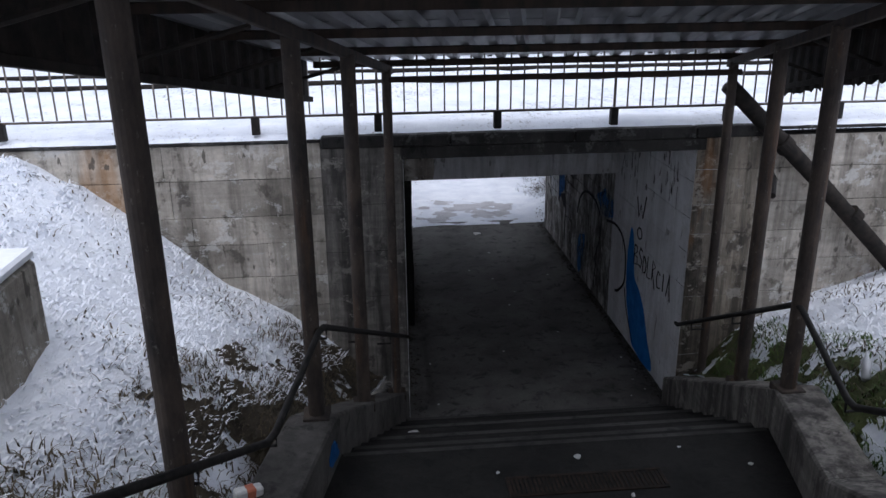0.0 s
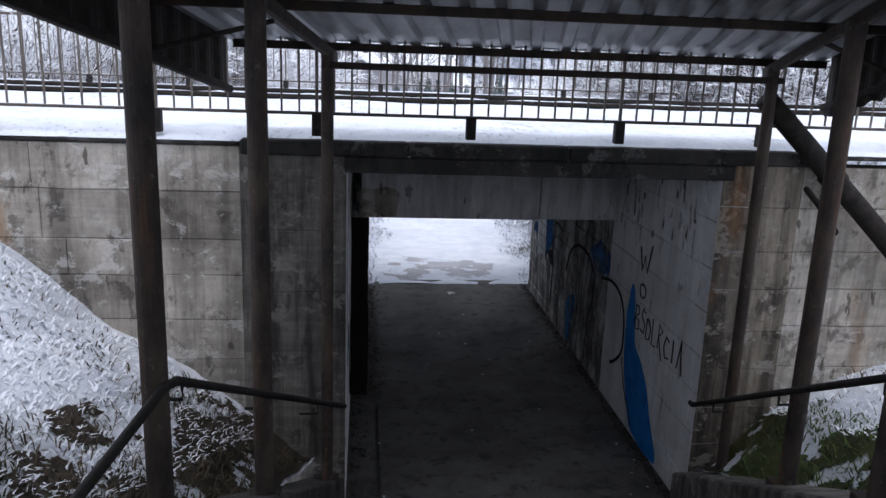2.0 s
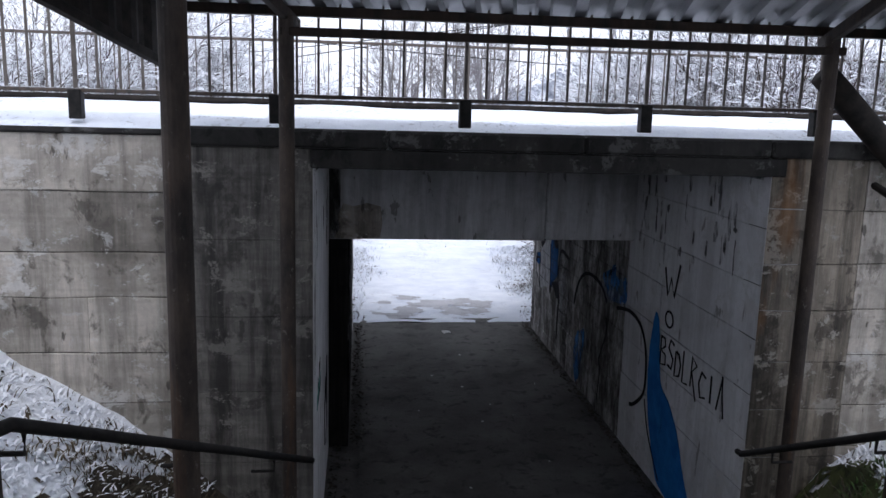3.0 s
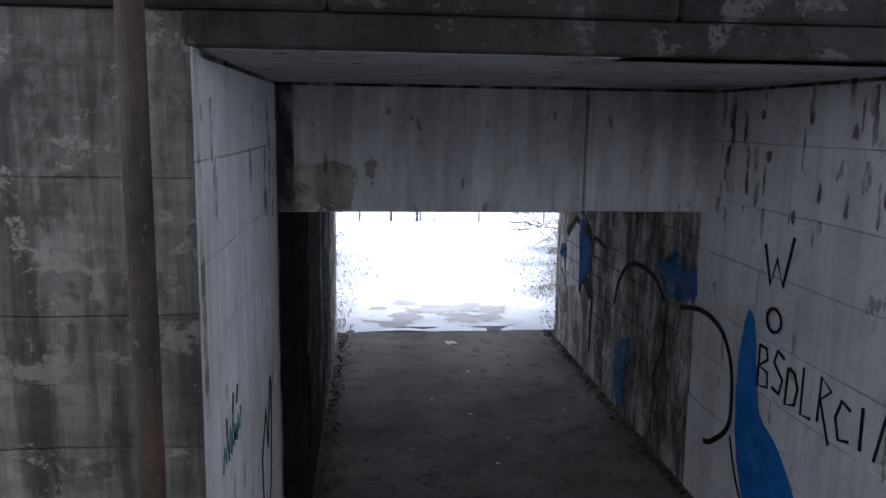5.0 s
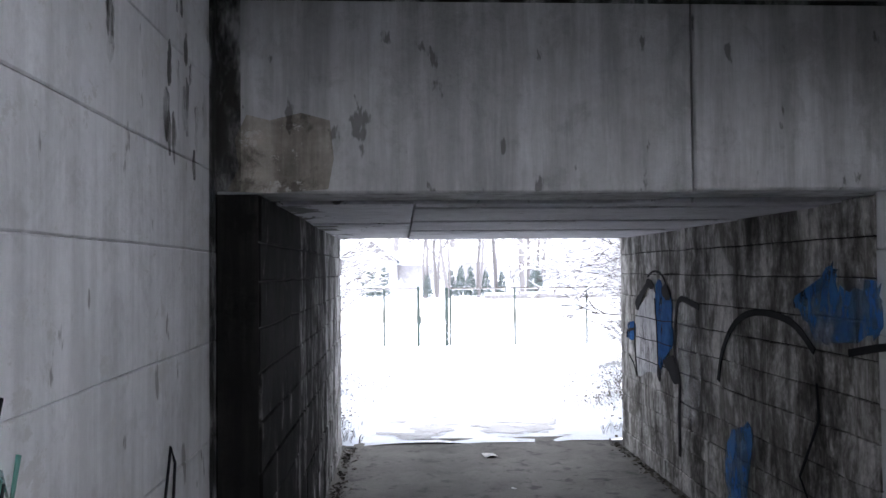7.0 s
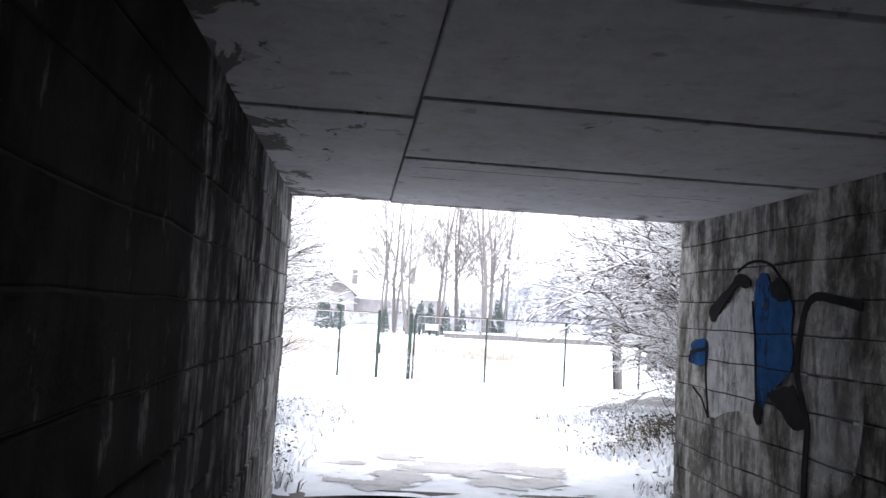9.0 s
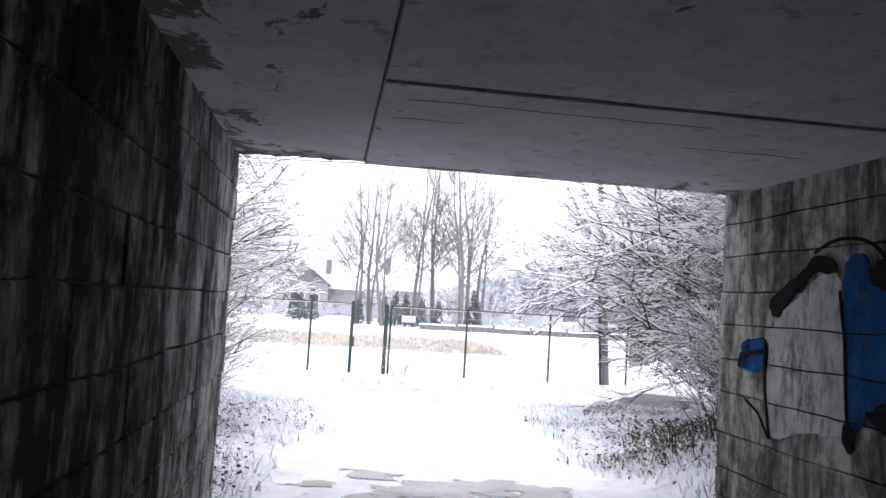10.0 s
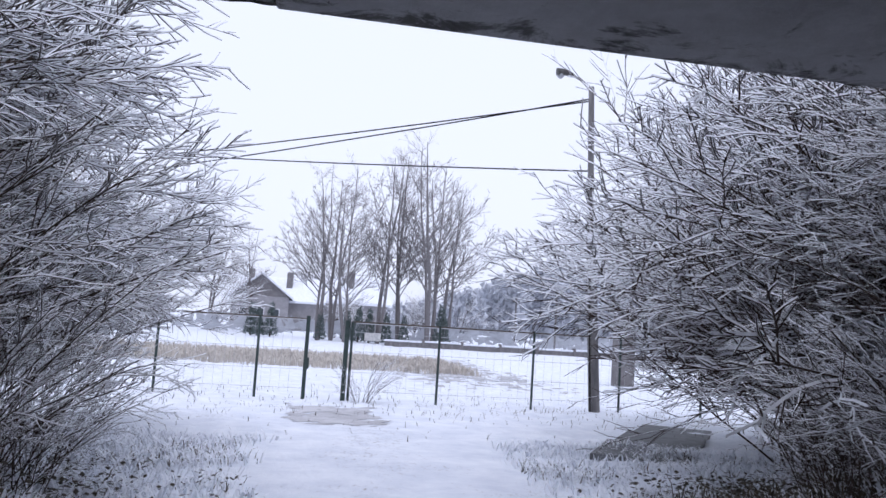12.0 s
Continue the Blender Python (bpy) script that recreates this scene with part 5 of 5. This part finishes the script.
trees = [tree(61 + i, 15.0, "tall bare frosted tree behind the fence", "tall bare trees") for i in range(4)]
plan = [(3.4, 80, 0, 0.95), (4.6, 81, 40, 1.0), (5.6, 79, 80, 0.85), (8.3, 80, 10, 1.05), (10.3, 82, 130, 1.1), (12.2, 79, 200, 1.14), (13.2, 82, 290, 1.05), (14.6, 84, 20, 0.95),
        (-3.0, 96, 60, 0.7), (-6.5, 92, 10, 0.75), (-12, 70, 0, 0.9), (-18, 62, 90, 1.0), (-9, 50, 30, 0.7), (-24, 66, 30, 1.1), (-15, 40, 70, 0.62), (-20, 36, 170, 0.6),
        (27, 72, 60, 0.9), (33, 62, 10, 1.0), (22, 46, 0, 0.75), (18, 34, 40, 0.62), (24, 32, 100, 0.66), (-10, 30, 10, 0.5), (13.5, 30, 0, 0.6), (15.5, 27, 50, 0.55)]
put(plan, trees, back_ground)

# evergreens along the gardens
def thuja(seed):
    rng = random.Random(seed)
    s = Shape()
    for i in range(420):
        u = rng.random() ** 0.7
        z = 2.7 * (1 - u)
        r = 0.05 + 0.55 * u * rng.uniform(0.6, 1.05)
        a = rng.uniform(0, 2 * math.pi)
        p = Vector((r * math.cos(a), r * math.sin(a), z + 0.1))
        o = Vector((math.cos(a), math.sin(a), 0.9)).normalized() * rng.uniform(0.16, 0.30)
        w = Vector((-math.sin(a), math.cos(a), 0)) * 0.07
        b = len(s.v)
        s.v += [tuple(p - w), tuple(p + w), tuple(p + o), tuple(p + o * 0.4 + Vector((0, 0, -0.08)))]
        s.f += [(b, b + 1, b + 2), (b + 1, b + 3, b + 2), (b + 3, b, b + 2)]
    t = thing("evergreen", "small dark conical evergreen dusted with snow", "evergreen tree", "garden evergreens")
    part("trunk", Shape().tube([(0, 0, -0.4), (0, 0, 0.6)], 0.08, sides=7), BARK, t)
    part("crown", s, THUJA, t)
    return t


evergreens = [thuja(81), thuja(82)]
put([(x, y, 40 * i, z) for i, (x, y, z) in enumerate(((13.6, 80, 1.25), (10.6, 81, 0.85), (9.0, 80, 0.9), (7.6, 80, 1.0), (6.7, 80, 1.05), (5.9, 82, 0.9), (3.6, 80, 0.8), (-0.4, 82, 1.0), (-1.4, 82, 0.9), (-2.0, 83, 1.0)))], evergreens, back_ground)

# woods on the horizon
s = Shape()
rng = random.Random(9)
for i in range(420):
    x = rng.uniform(26, 135)
    y = 170 + rng.uniform(0, 60)
    h = (5 + 11 * min(1, max(0, (x - 32) / 26))) * rng.uniform(0.75, 1.08)
    s.tube([(x, y, -0.5), (x, y, h * 0.9)], 0.16, 0.05, 4, cap=False)
    for j in range(80):
        u = rng.random()
        r = (0.5 + 2.4 * u * (1 - 0.4 * u)) * rng.uniform(0.4, 1.0)
        a = rng.uniform(0, 6.283)
        p = Vector((x + r * math.cos(a), y + r * math.sin(a), h * (1 - u) + 0.4))
        b = len(s.v)
        for k in range(3):
            s.v.append(tuple(p + Vector((rng.gauss(0, 0.55), rng.gauss(0, 0.55), rng.gauss(0, 0.7)))))
        s.f.append((b, b + 1, b + 2))
solid("woods", s, HAZE_WOOD, "frosted grey woods on the horizon, haze put into the colour", "woods", kind="stuff")
s = Shape()
for i in range(900):
    x, y = rng.uniform(-60, 70), rng.uniform(86, 92)
    b = len(s.v)
    for k in range(3):
        s.v.append((x + rng.gauss(0, 0.7), y, -0.4 + abs(rng.gauss(0, 0.9))))
    s.f.append((b, b + 1, b + 2))
solid("hedge", s, HEDGE, "low frosted hedge along the gardens, paled for haze", "hedge", kind="stuff")

# grass
def blades(name, fn, places, mat, label, h, w, lean=0.6, seed=1):
    rng = random.Random(seed)
    s = Shape()
    for x, y in places:
        z = fn(x, y)
        a = rng.uniform(0, 6.283)
        k = rng.uniform(0.5, 1.3) * h
        d = Vector((math.cos(a), math.sin(a), 0))
        o = Vector((-d.y, d.x, 0)) * (w * rng.uniform(0.6, 1.3))
        p = Vector((x, y, z - 0.015))
        q = p + d * (k * lean * 0.35) + Vector((0, 0, k * 0.6))
        e = p + d * (k * lean) + Vector((0, 0, k * rng.uniform(0.55, 0.95)))
        b = len(s.v)
        s.v += [tuple(p - o), tuple(p + o), tuple(q + o * 0.8), tuple(q - o * 0.8), tuple(e)]
        s.f += [(b, b + 1, b + 2, b + 3), (b + 3, b + 2, b + 4)]
    return solid(name, s, mat, label, "grass", kind="stuff")


def clumped(rng, n, x0, x1, y0, y1, edge, sign, scale=1.2, cut=0.0, power=1.4):
    out = []
    while len(out) < n:
        y = rng.uniform(y0, y1)
        x = edge(y) + sign * (x0 + (x1 - x0) * rng.random() ** power)
        if noise.noise(Vector((x * scale, y * scale, 11))) + rng.uniform(-0.3, 0.3) > cut:
            out.append((x, y))
    return out


rng = random.Random(31)
lo_edge, ro_edge = (lambda y: left_in(y) - 0.44), (lambda y: right_in(y) + 0.42)
blades("grass_snowy", left_ground, clumped(rng, 24000, 0.35, 6.5, 1.5, 9.15, lo_edge, -1, 1.0, -0.5), BLADE_SNOW, "snow-covered grass tufts on the bank", 0.05, 0.010, 1.4, 1)
blades("grass_dark", left_ground, clumped(rng, 3200, 0.0, 3.6, 1.5, 9.15, lo_edge, -1, 0.9, 0.05, 1.7), BLADE, "dark withered grass showing through the snow", 0.075, 0.007, 1.3, 2)
blades("grass_dry", left_ground, clumped(rng, 4200, 0.0, 1.0, 3.4, 9.0, lo_edge, -1, 1.3, -0.25, 1.3), BLADE, "brown withered grass beside the parapet", 0.10, 0.006, 0.9, 3)
blades("grass_green", right_ground, clumped(rng, 2400, 0.0, 0.8, 3.0, 8.6, ro_edge, 1, 1.0, -0.25, 1.2), BLADE_GREEN, "green grass beside the parapet", 0.09, 0.007, 0.9, 4)
blades("grass_snowy_right", right_ground, clumped(rng, 12000, 0.5, 6.0, 2.5, 9.15, ro_edge, 1, 1.0, -0.4), BLADE_SNOW, "snow-covered grass tufts on the bank", 0.05, 0.010, 1.4, 5)
blades("grass_dark_right", right_ground, clumped(rng, 3000, 0.2, 5.0, 2.5, 9.15, ro_edge, 1, 0.9, 0.0), BLADE, "dark withered grass showing through the snow", 0.10, 0.007, 1.0, 6)


def beside_path(n, rng, near, far, y0, y1, cut):
    out = []
    while len(out) < n:
        y = rng.uniform(y0, y1)
        sign = rng.choice((-1, 1))
        x = 2.25 + 0.07 * (y - EXIT) + sign * (near + abs(rng.gauss(0.25, 0.35)) + (far - near) * rng.random() + 0.45 * noise.noise(Vector((y * 0.6, sign, 3))))
        if noise.noise(Vector((x * 0.8, y * 0.8, 17))) + rng.uniform(-0.3, 0.3) > cut:
            out.append((x, y))
    return out


blades("grass_bank", back_ground, beside_path(5000, rng, 1.5, 5.5, 17.7, 26, 0.05) + beside_path(4000, rng, 1.9, 4.2, 17.7, 21.0, -0.2), BLADE, "withered plants poking out of the snow by the path", 0.14, 0.006, 0.9, 7)
blades("grass_bank_snowy", back_ground, beside_path(20000, rng, 1.5, 5.0, 17.7, 27, -0.3), BLADE_SNOW, "snow-laden plants by the path", 0.16, 0.011, 1.0, 8)
blades("grass_fence", back_ground, [(rng.uniform(-3, 12), rng.gauss(33.4, 2.6)) for i in range(900)], BLADE, "withered grass along the fence", 0.14, 0.006, 0.6, 9)
blades("reeds", back_ground, [(rng.uniform(-10, 9), rng.uniform(46, 56)) for i in range(14000)], STRAW, "straw-coloured reeds beyond the fence", 0.34, 0.022, 0.4, 10)
low = [p for p in beside_path(3200, rng, 2.2, 5.0, 17.75, 22.5, -0.6) if p[0] > 3]
blades("undergrowth", back_ground, low, BLADE, "dark withered undergrowth below the shrubs", 0.30, 0.008, 0.8, 19)
s = Shape()
right_side = [p for p in beside_path(4200, rng, 1.9, 4.6, 17.75, 23.0, -0.35) if p[0] > 3]
for x, y in beside_path(2400, rng, 1.55, 3.4, 17.75, 23.0, -0.12) + right_side:
    z = back_ground(x, y) + rng.uniform(0.02, 0.28)
    b = len(s.v)
    a, t = rng.uniform(0, 6.283), rng.uniform(-0.6, 0.9)
    d = Vector((math.cos(a), math.sin(a), t)).normalized() * rng.uniform(0.03, 0.065)
    o = Vector((-d.y, d.x, 0)) * 0.5
    p = Vector((x, y, z))
    s.v += [tuple(p), tuple(p + d * 0.5 + o), tuple(p + d), tuple(p + d * 0.5 - o)]
    s.f.append((b, b + 1, b + 2, b + 3))
solid("withered_leaves", s, LEAF, "withered dark leaves on low plants by the path", "leaves", kind="stuff")

# ---- fence, gate, lamp post and wires beyond the tunnel ----
FY = 34.5
fence = thing("wire_fence", "thin galvanised wire fence on slim dark posts", "fence")
for x in (-1.6, 0.7, 5.1, 7.55, 9.9, 12.2):
    part("post", Shape().tube([(x, FY, -0.7), (x, FY, 1.50)], 0.032, sides=8), FENCE, fence)
for x0, x1 in ((-1.6, 1.85), (3.0, 12.2)):
    for z in (1.44, 1.22, 0.75, 0.25, -0.2):
        part("wire", Shape().tube([(x0, FY, z), (x1, FY, z + 0.01)], 0.010 if z > 1.3 else 0.005, sides=5), WIRE, fence)
    n = int((x1 - x0) / 0.22)
    mesh_w = Shape()
    for i in range(n):
        x = x0 + 0.22 * i
        mesh_w.tube([(x, FY, -0.3), (x + 0.01, FY, 1.42)], 0.0028, sides=3, cap=False)
    part("wire_mesh", mesh_w, WIRE, fence)
for x0, x1 in ((-1.6, 1.80), (2.95, 12.2)):
    part("top_rail", Shape().tube([(x0, FY + 0.02, 1.47), (x1, FY + 0.02, 1.47)], 0.021, sides=6), snowy_steel, fence)
low_wall = thing("garden_wall", "low dark garden wall with snow on its coping", "wall")
for i in range(9):
    x = 8.5 + 3.1 * i
    part("wall_panel", Shape().box((x, 76.0, -0.7), (x + 2.9, 76.25, -0.08 + 0.05 * (i % 2)), 0.02), POLE, low_wall)
    part("snow_cap", Shape().box((x - 0.05, 75.95, -0.08 + 0.05 * (i % 2)), (x + 2.95, 76.3, 0.06 + 0.05 * (i % 2)), 0.03), SNOW, low_wall)
    part("pier", Shape().box((x + 2.9, 75.9, -0.7), (x + 3.1, 76.3, 0.2), 0.02), DARK_ROOF, low_wall)
for x, y, h in ((16.3, 90, 6.0), (22.8, 90, 4.6), (24.9, 84, 5.2)):
    far_pole = thing("utility_pole", "thin distant wooden pole beyond the field", "pole", "distant poles", (x, y, -0.5))
    part("shaft", Shape().tube([(0, 0, 0), (0, 0, h + 0.5)], 0.10, 0.08, 8), POLE, far_pole)
    part("crossbar", Shape().box((-0.45, -0.05, h), (0.45, 0.05, h + 0.1), 0.01), POLE, far_pole)
gate = thing("gate_post", "dark green steel gate post", "gate post", "gate posts")
part("shaft", Shape().box((1.80, FY - 0.045, -0.7), (1.89, FY + 0.045, 1.55), 0.01), FENCE, gate)
part("lock_plate", Shape().box((1.87, FY - 0.06, 0.28), (1.93, FY + 0.06, 0.55), 0.01), FENCE, gate)
gate = thing("gate_post", "pair of stout dark green steel gate posts", "gate post", "gate posts")
part("shaft", Shape().box((2.74, FY - 0.055, -0.7), (2.85, FY + 0.055, 1.50), 0.012), FENCE, gate)
part("shaft", Shape().box((2.89, FY - 0.03, -0.6), (2.95, FY + 0.03, 1.46), 0.01), FENCE, gate)
sign = thing("notice_board", "small blank white notice plate wired to the fence", "sign")
part("plate", Shape().box((3.22, FY - 0.04, 1.03), (3.62, FY - 0.028, 1.22), 0.004), PAPER, sign)
part("tie", Shape().tube([(3.42, FY - 0.03, 1.10), (3.42, FY + 0.01, 1.10)], 0.006, sides=5), WIRE, sign)
put([(3.35, 34.3, 0, 0.32), (3.1, 34.2, 200, 0.25)], [shrub(77, 12, 0.25, 4.2, (8, 5)), shrub(78, 10, 0.25, 4.0, (8, 5))], back_ground)

lamp = thing("street_lamp", "old utility pole with a small street lamp and wires", "street lamp")
part("pole", Shape().tube([(9.30, FY + 0.1, -0.7), (9.05, FY + 0.1, 3.0)], 0.15, 0.135, 12), POLE, lamp)
part("pole_top", Shape().tube([(9.02, FY + 0.1, 2.6), (8.80, FY + 0.1, 8.1)], 0.095, 0.075, 12), POLE, lamp)
part("conduit", Shape().tube([(9.13, FY - 0.03, -0.6), (8.90, FY - 0.02, 3.6)], 0.022, sides=6), BLACK, lamp)
part("arm", Shape().tube([(8.82, FY + 0.1, 7.95), (8.45, FY, 8.25), (8.05, FY, 8.36)], 0.022, sides=6), STEEL_GREY, lamp)
head = part("lamp_head", Shape().tube([(8.12, FY, 8.36), (7.95, FY, 8.38), (7.80, FY, 8.35)], 0.06, 0.12, 10), STEEL_GREY, lamp)
part("lens", Shape().tube([(7.90, FY, 8.30), (7.86, FY, 8.22)], 0.10, 0.06, 10), WIRE, head)
for dz, end in ((0.0, (0.15, 40.0, 7.05)), (0.06, (0.15, 40.0, 6.75)), (-1.9, (0.10, 43.0, 7.1))):
    a = Vector((8.82, FY + 0.1, 7.72 + dz))
    e = a + (Vector(end) - a) * 3.2
    pts = [a.lerp(e, u) - Vector((0, 0, 1.1 * u * (1 - u))) for u in steps(0, 1, 14)]
    part("wire", Shape().tube(pts, 0.02, sides=4), BLACK, lamp)
for x, y, turn, w in ((6.85, 26.3, -30, 1.45), (7.95, 28.1, -32, 1.40), (9.1, 29.9, -31, 1.40)):
    s = Shape().box((-w / 2, -0.90, -0.10), (w / 2, 0.90, 0.0), 0.012)
    tilt = math.degrees(math.atan2(back_ground(x, y + 0.8) - back_ground(x, y - 0.8), 1.6))
    solid("paving_slab", s, SLAB, "wet dark concrete paving slab in the snow", "paving slab", "paving slabs").matrix_basis = pose(x, y, back_ground(x, y) + 0.035, tilt, 0, turn)
pillar = thing("gate_pillar", "dark brick gate pillar beside the lane", "pillar")
part("shaft", Shape().box((14.2, 44.6, -0.7), (14.9, 45.3, 2.4), 0.03), DARK_ROOF, pillar)
part("cap", Shape().box((14.1, 44.5, 2.4), (15.0, 45.4, 2.52), 0.02), SNOW, pillar)

# houses
def house(x, y, w, d, eave, ridge, label, turn=0):
    h = thing("house", label, "house", "village houses", (x, y, -0.5))
    part("wall", Shape().box((-w / 2, 0, 0), (w / 2, d, eave), 0.02), PLASTER, h)
    s = Shape()
    s.v = [(-w / 2, 0.02, eave), (w / 2, 0.02, eave), (0, 0.02, ridge), (-w / 2, d, eave), (w / 2, d, eave), (0, d, ridge)]
    s.f = [(0, 1, 2), (5, 4, 3), (0, 3, 4, 1)]
    part("gable", s, DARK_ROOF, h)
    for sx in (-1, 1):
        s = Shape()
        for yy in (-0.5, d + 0.5):
            s.v += [(sx * (w / 2 + 0.5), yy, eave - 0.3), (0, yy, ridge + 0.08), (0, yy, ridge + 0.33), (sx * (w / 2 + 0.5), yy, eave - 0.05)]
        s.f = [(0, 1, 2, 3), (7, 6, 5, 4), (0, 4, 5, 1), (1, 5, 6, 2), (2, 6, 7, 3), (3, 7, 4, 0)]
        part("roof", s, SNOW, h, "snow-covered roof slope")
    part("chimney", Shape().box((-w * 0.22 - 0.35, d * 0.4, ridge - 1.6), (-w * 0.22 + 0.35, d * 0.4 + 0.7, ridge + 0.9), 0.03), DARK_ROOF, h)
    for k in (-1, 0, 1):
        win = part("window", Shape().box((k * w * 0.27 - 0.55, -0.05, 1.2), (k * w * 0.27 + 0.55, 0.01, 2.5), 0.02), CHALK, h)
        part("pane", Shape().box((k * w * 0.27 - 0.45, -0.07, 1.3), (k * w * 0.27 + 0.45, -0.03, 2.4), 0.01), GLASS, win)
    if turn:
        h.matrix_basis = pose(x, y, -0.5, 0, 0, turn)
    return h


house(-2.6, 110, 6.6, 11, 3.9, 6.4, "pale village house with a dark gable under a snowy roof")
house(5.2, 116, 9.0, 10, 3.6, 6.2, "pale village house behind the garden hedge, snowy roof", 82)
house(12.4, 118, 8.5, 10, 3.9, 6.9, "tall pale village house with a chimney and snowy roof", 96)

# ---- small things ----
rng = random.Random(44)
def scrap(x, y, z, size):
    s = Shape()
    n = 7
    s.v = [(0, 0, size * 0.35)] + [(size * rng.uniform(0.6, 1.1) * math.cos(6.283 * k / n), size * rng.uniform(0.4, 0.8) * math.sin(6.283 * k / n), rng.uniform(0, size * 0.3)) for k in range(n)]
    s.f = [(0, 1 + k, 1 + (k + 1) % n) for k in range(n)] + [tuple(range(n, 0, -1))]
    ob = solid("litter", s, PAPER, "small crumpled scrap of pale litter on the ground", "litter", "litter scraps")
    ob.matrix_basis = pose(x, y, z, 0, 0, rng.uniform(0, 360))


for x, y in ((3.70, 9.6), (3.62, 9.9), (3.75, 10.2), (3.45, 9.45), (3.66, 10.6), (0.75, 9.5), (0.72, 10.7), (1.9, 11.0), (2.3, 12.8), (2.5, 13.4), (2.2, 14.1), (2.75, 13.0), (2.6, 15.0), (1.8, 14.6), (2.35, 15.6), (1.5, 13.2), (3.3, 14.2), (2.9, 11.6)):
    scrap(x, y, 0.004, rng.uniform(0.015, 0.035))
scrap(2.25, 16.9, 0.004, 0.11)
for x, y, size in ((0.30, 7.45, 0.07), (1.6, 5.55, 0.05), (1.9, 5.0, 0.03), (3.0, 5.3, 0.03), (0.9, 5.4, 0.025), (2.5, 5.6, 0.02)):
    z = LANDZ if y < EDGE else LANDZ - LANDZ / N2 * (int((y - EDGE) / run2) + 1)
    scrap(x, y, z + 0.003, size)
# leaves and grit washed into the gutters
s = Shape()
for i in range(1500):
    y = rng.uniform(9.3, 17.6)
    right = rng.random() < 0.6
    gap = abs(rng.gauss(0.0, 0.09))
    x = (XR - 0.03 - gap) if right else ((XL1 if y < LINTEL else XL2) + 0.03 + gap)
    z = 0.016 if (XL2 + 0.14 < x < XR - 0.14) else -0.030
    a, size = rng.uniform(0, 6.283), rng.uniform(0.012, 0.035)
    d = Vector((math.cos(a), math.sin(a), rng.uniform(-0.1, 0.5))) * size
    o = Vector((-d.y, d.x, 0)) * 0.5
    p = Vector((x, y, z + 0.006))
    b = len(s.v)
    s.v += [tuple(p - d), tuple(p + o), tuple(p + d), tuple(p - o + Vector((0, 0, 0.5 * size)))]
    s.f += [(b, b + 1, b + 2), (b, b + 2, b + 3)]
solid("leaf_litter", s, LEAF, "dark leaves and grit in the gutters of the underpass", "leaves", kind="stuff")
carton = thing("drink_carton", "crushed white and red drink carton on the bank", "carton")
part("box", Shape().box((-0.10, -0.045, 0.0), (0.10, 0.045, 0.085), 0.012), PAPER, carton)
part("band", Shape().box((-0.03, -0.048, 0.012), (0.05, 0.048, 0.088), 0.012), plain("red_print", (0.45, 0.12, 0.07), (0.55, 0.18, 0.10), 0.6), carton)
carton.matrix_basis = pose(-0.98, 4.75, kerb_z(4.75) - 0.02, 0, 8, 28)
bottle = thing("glass_bottle", "pale discarded bottle lying in the grass", "bottle")
part("body", Shape().tube([(0, 0, 0.04), (0.16, 0, 0.04), (0.20, 0, 0.04), (0.21, 0, 0.04)], 0.038, 0.038, 12), WIRE, bottle, smooth=True)
part("neck", Shape().tube([(0.21, 0, 0.04), (0.25, 0, 0.04), (0.31, 0, 0.04)], 0.028, 0.013, 10), WIRE, bottle)
bottle.matrix_basis = pose(4.05, 5.55, right_ground(4.05, 5.55) + 0.01, 0, -25, 60)
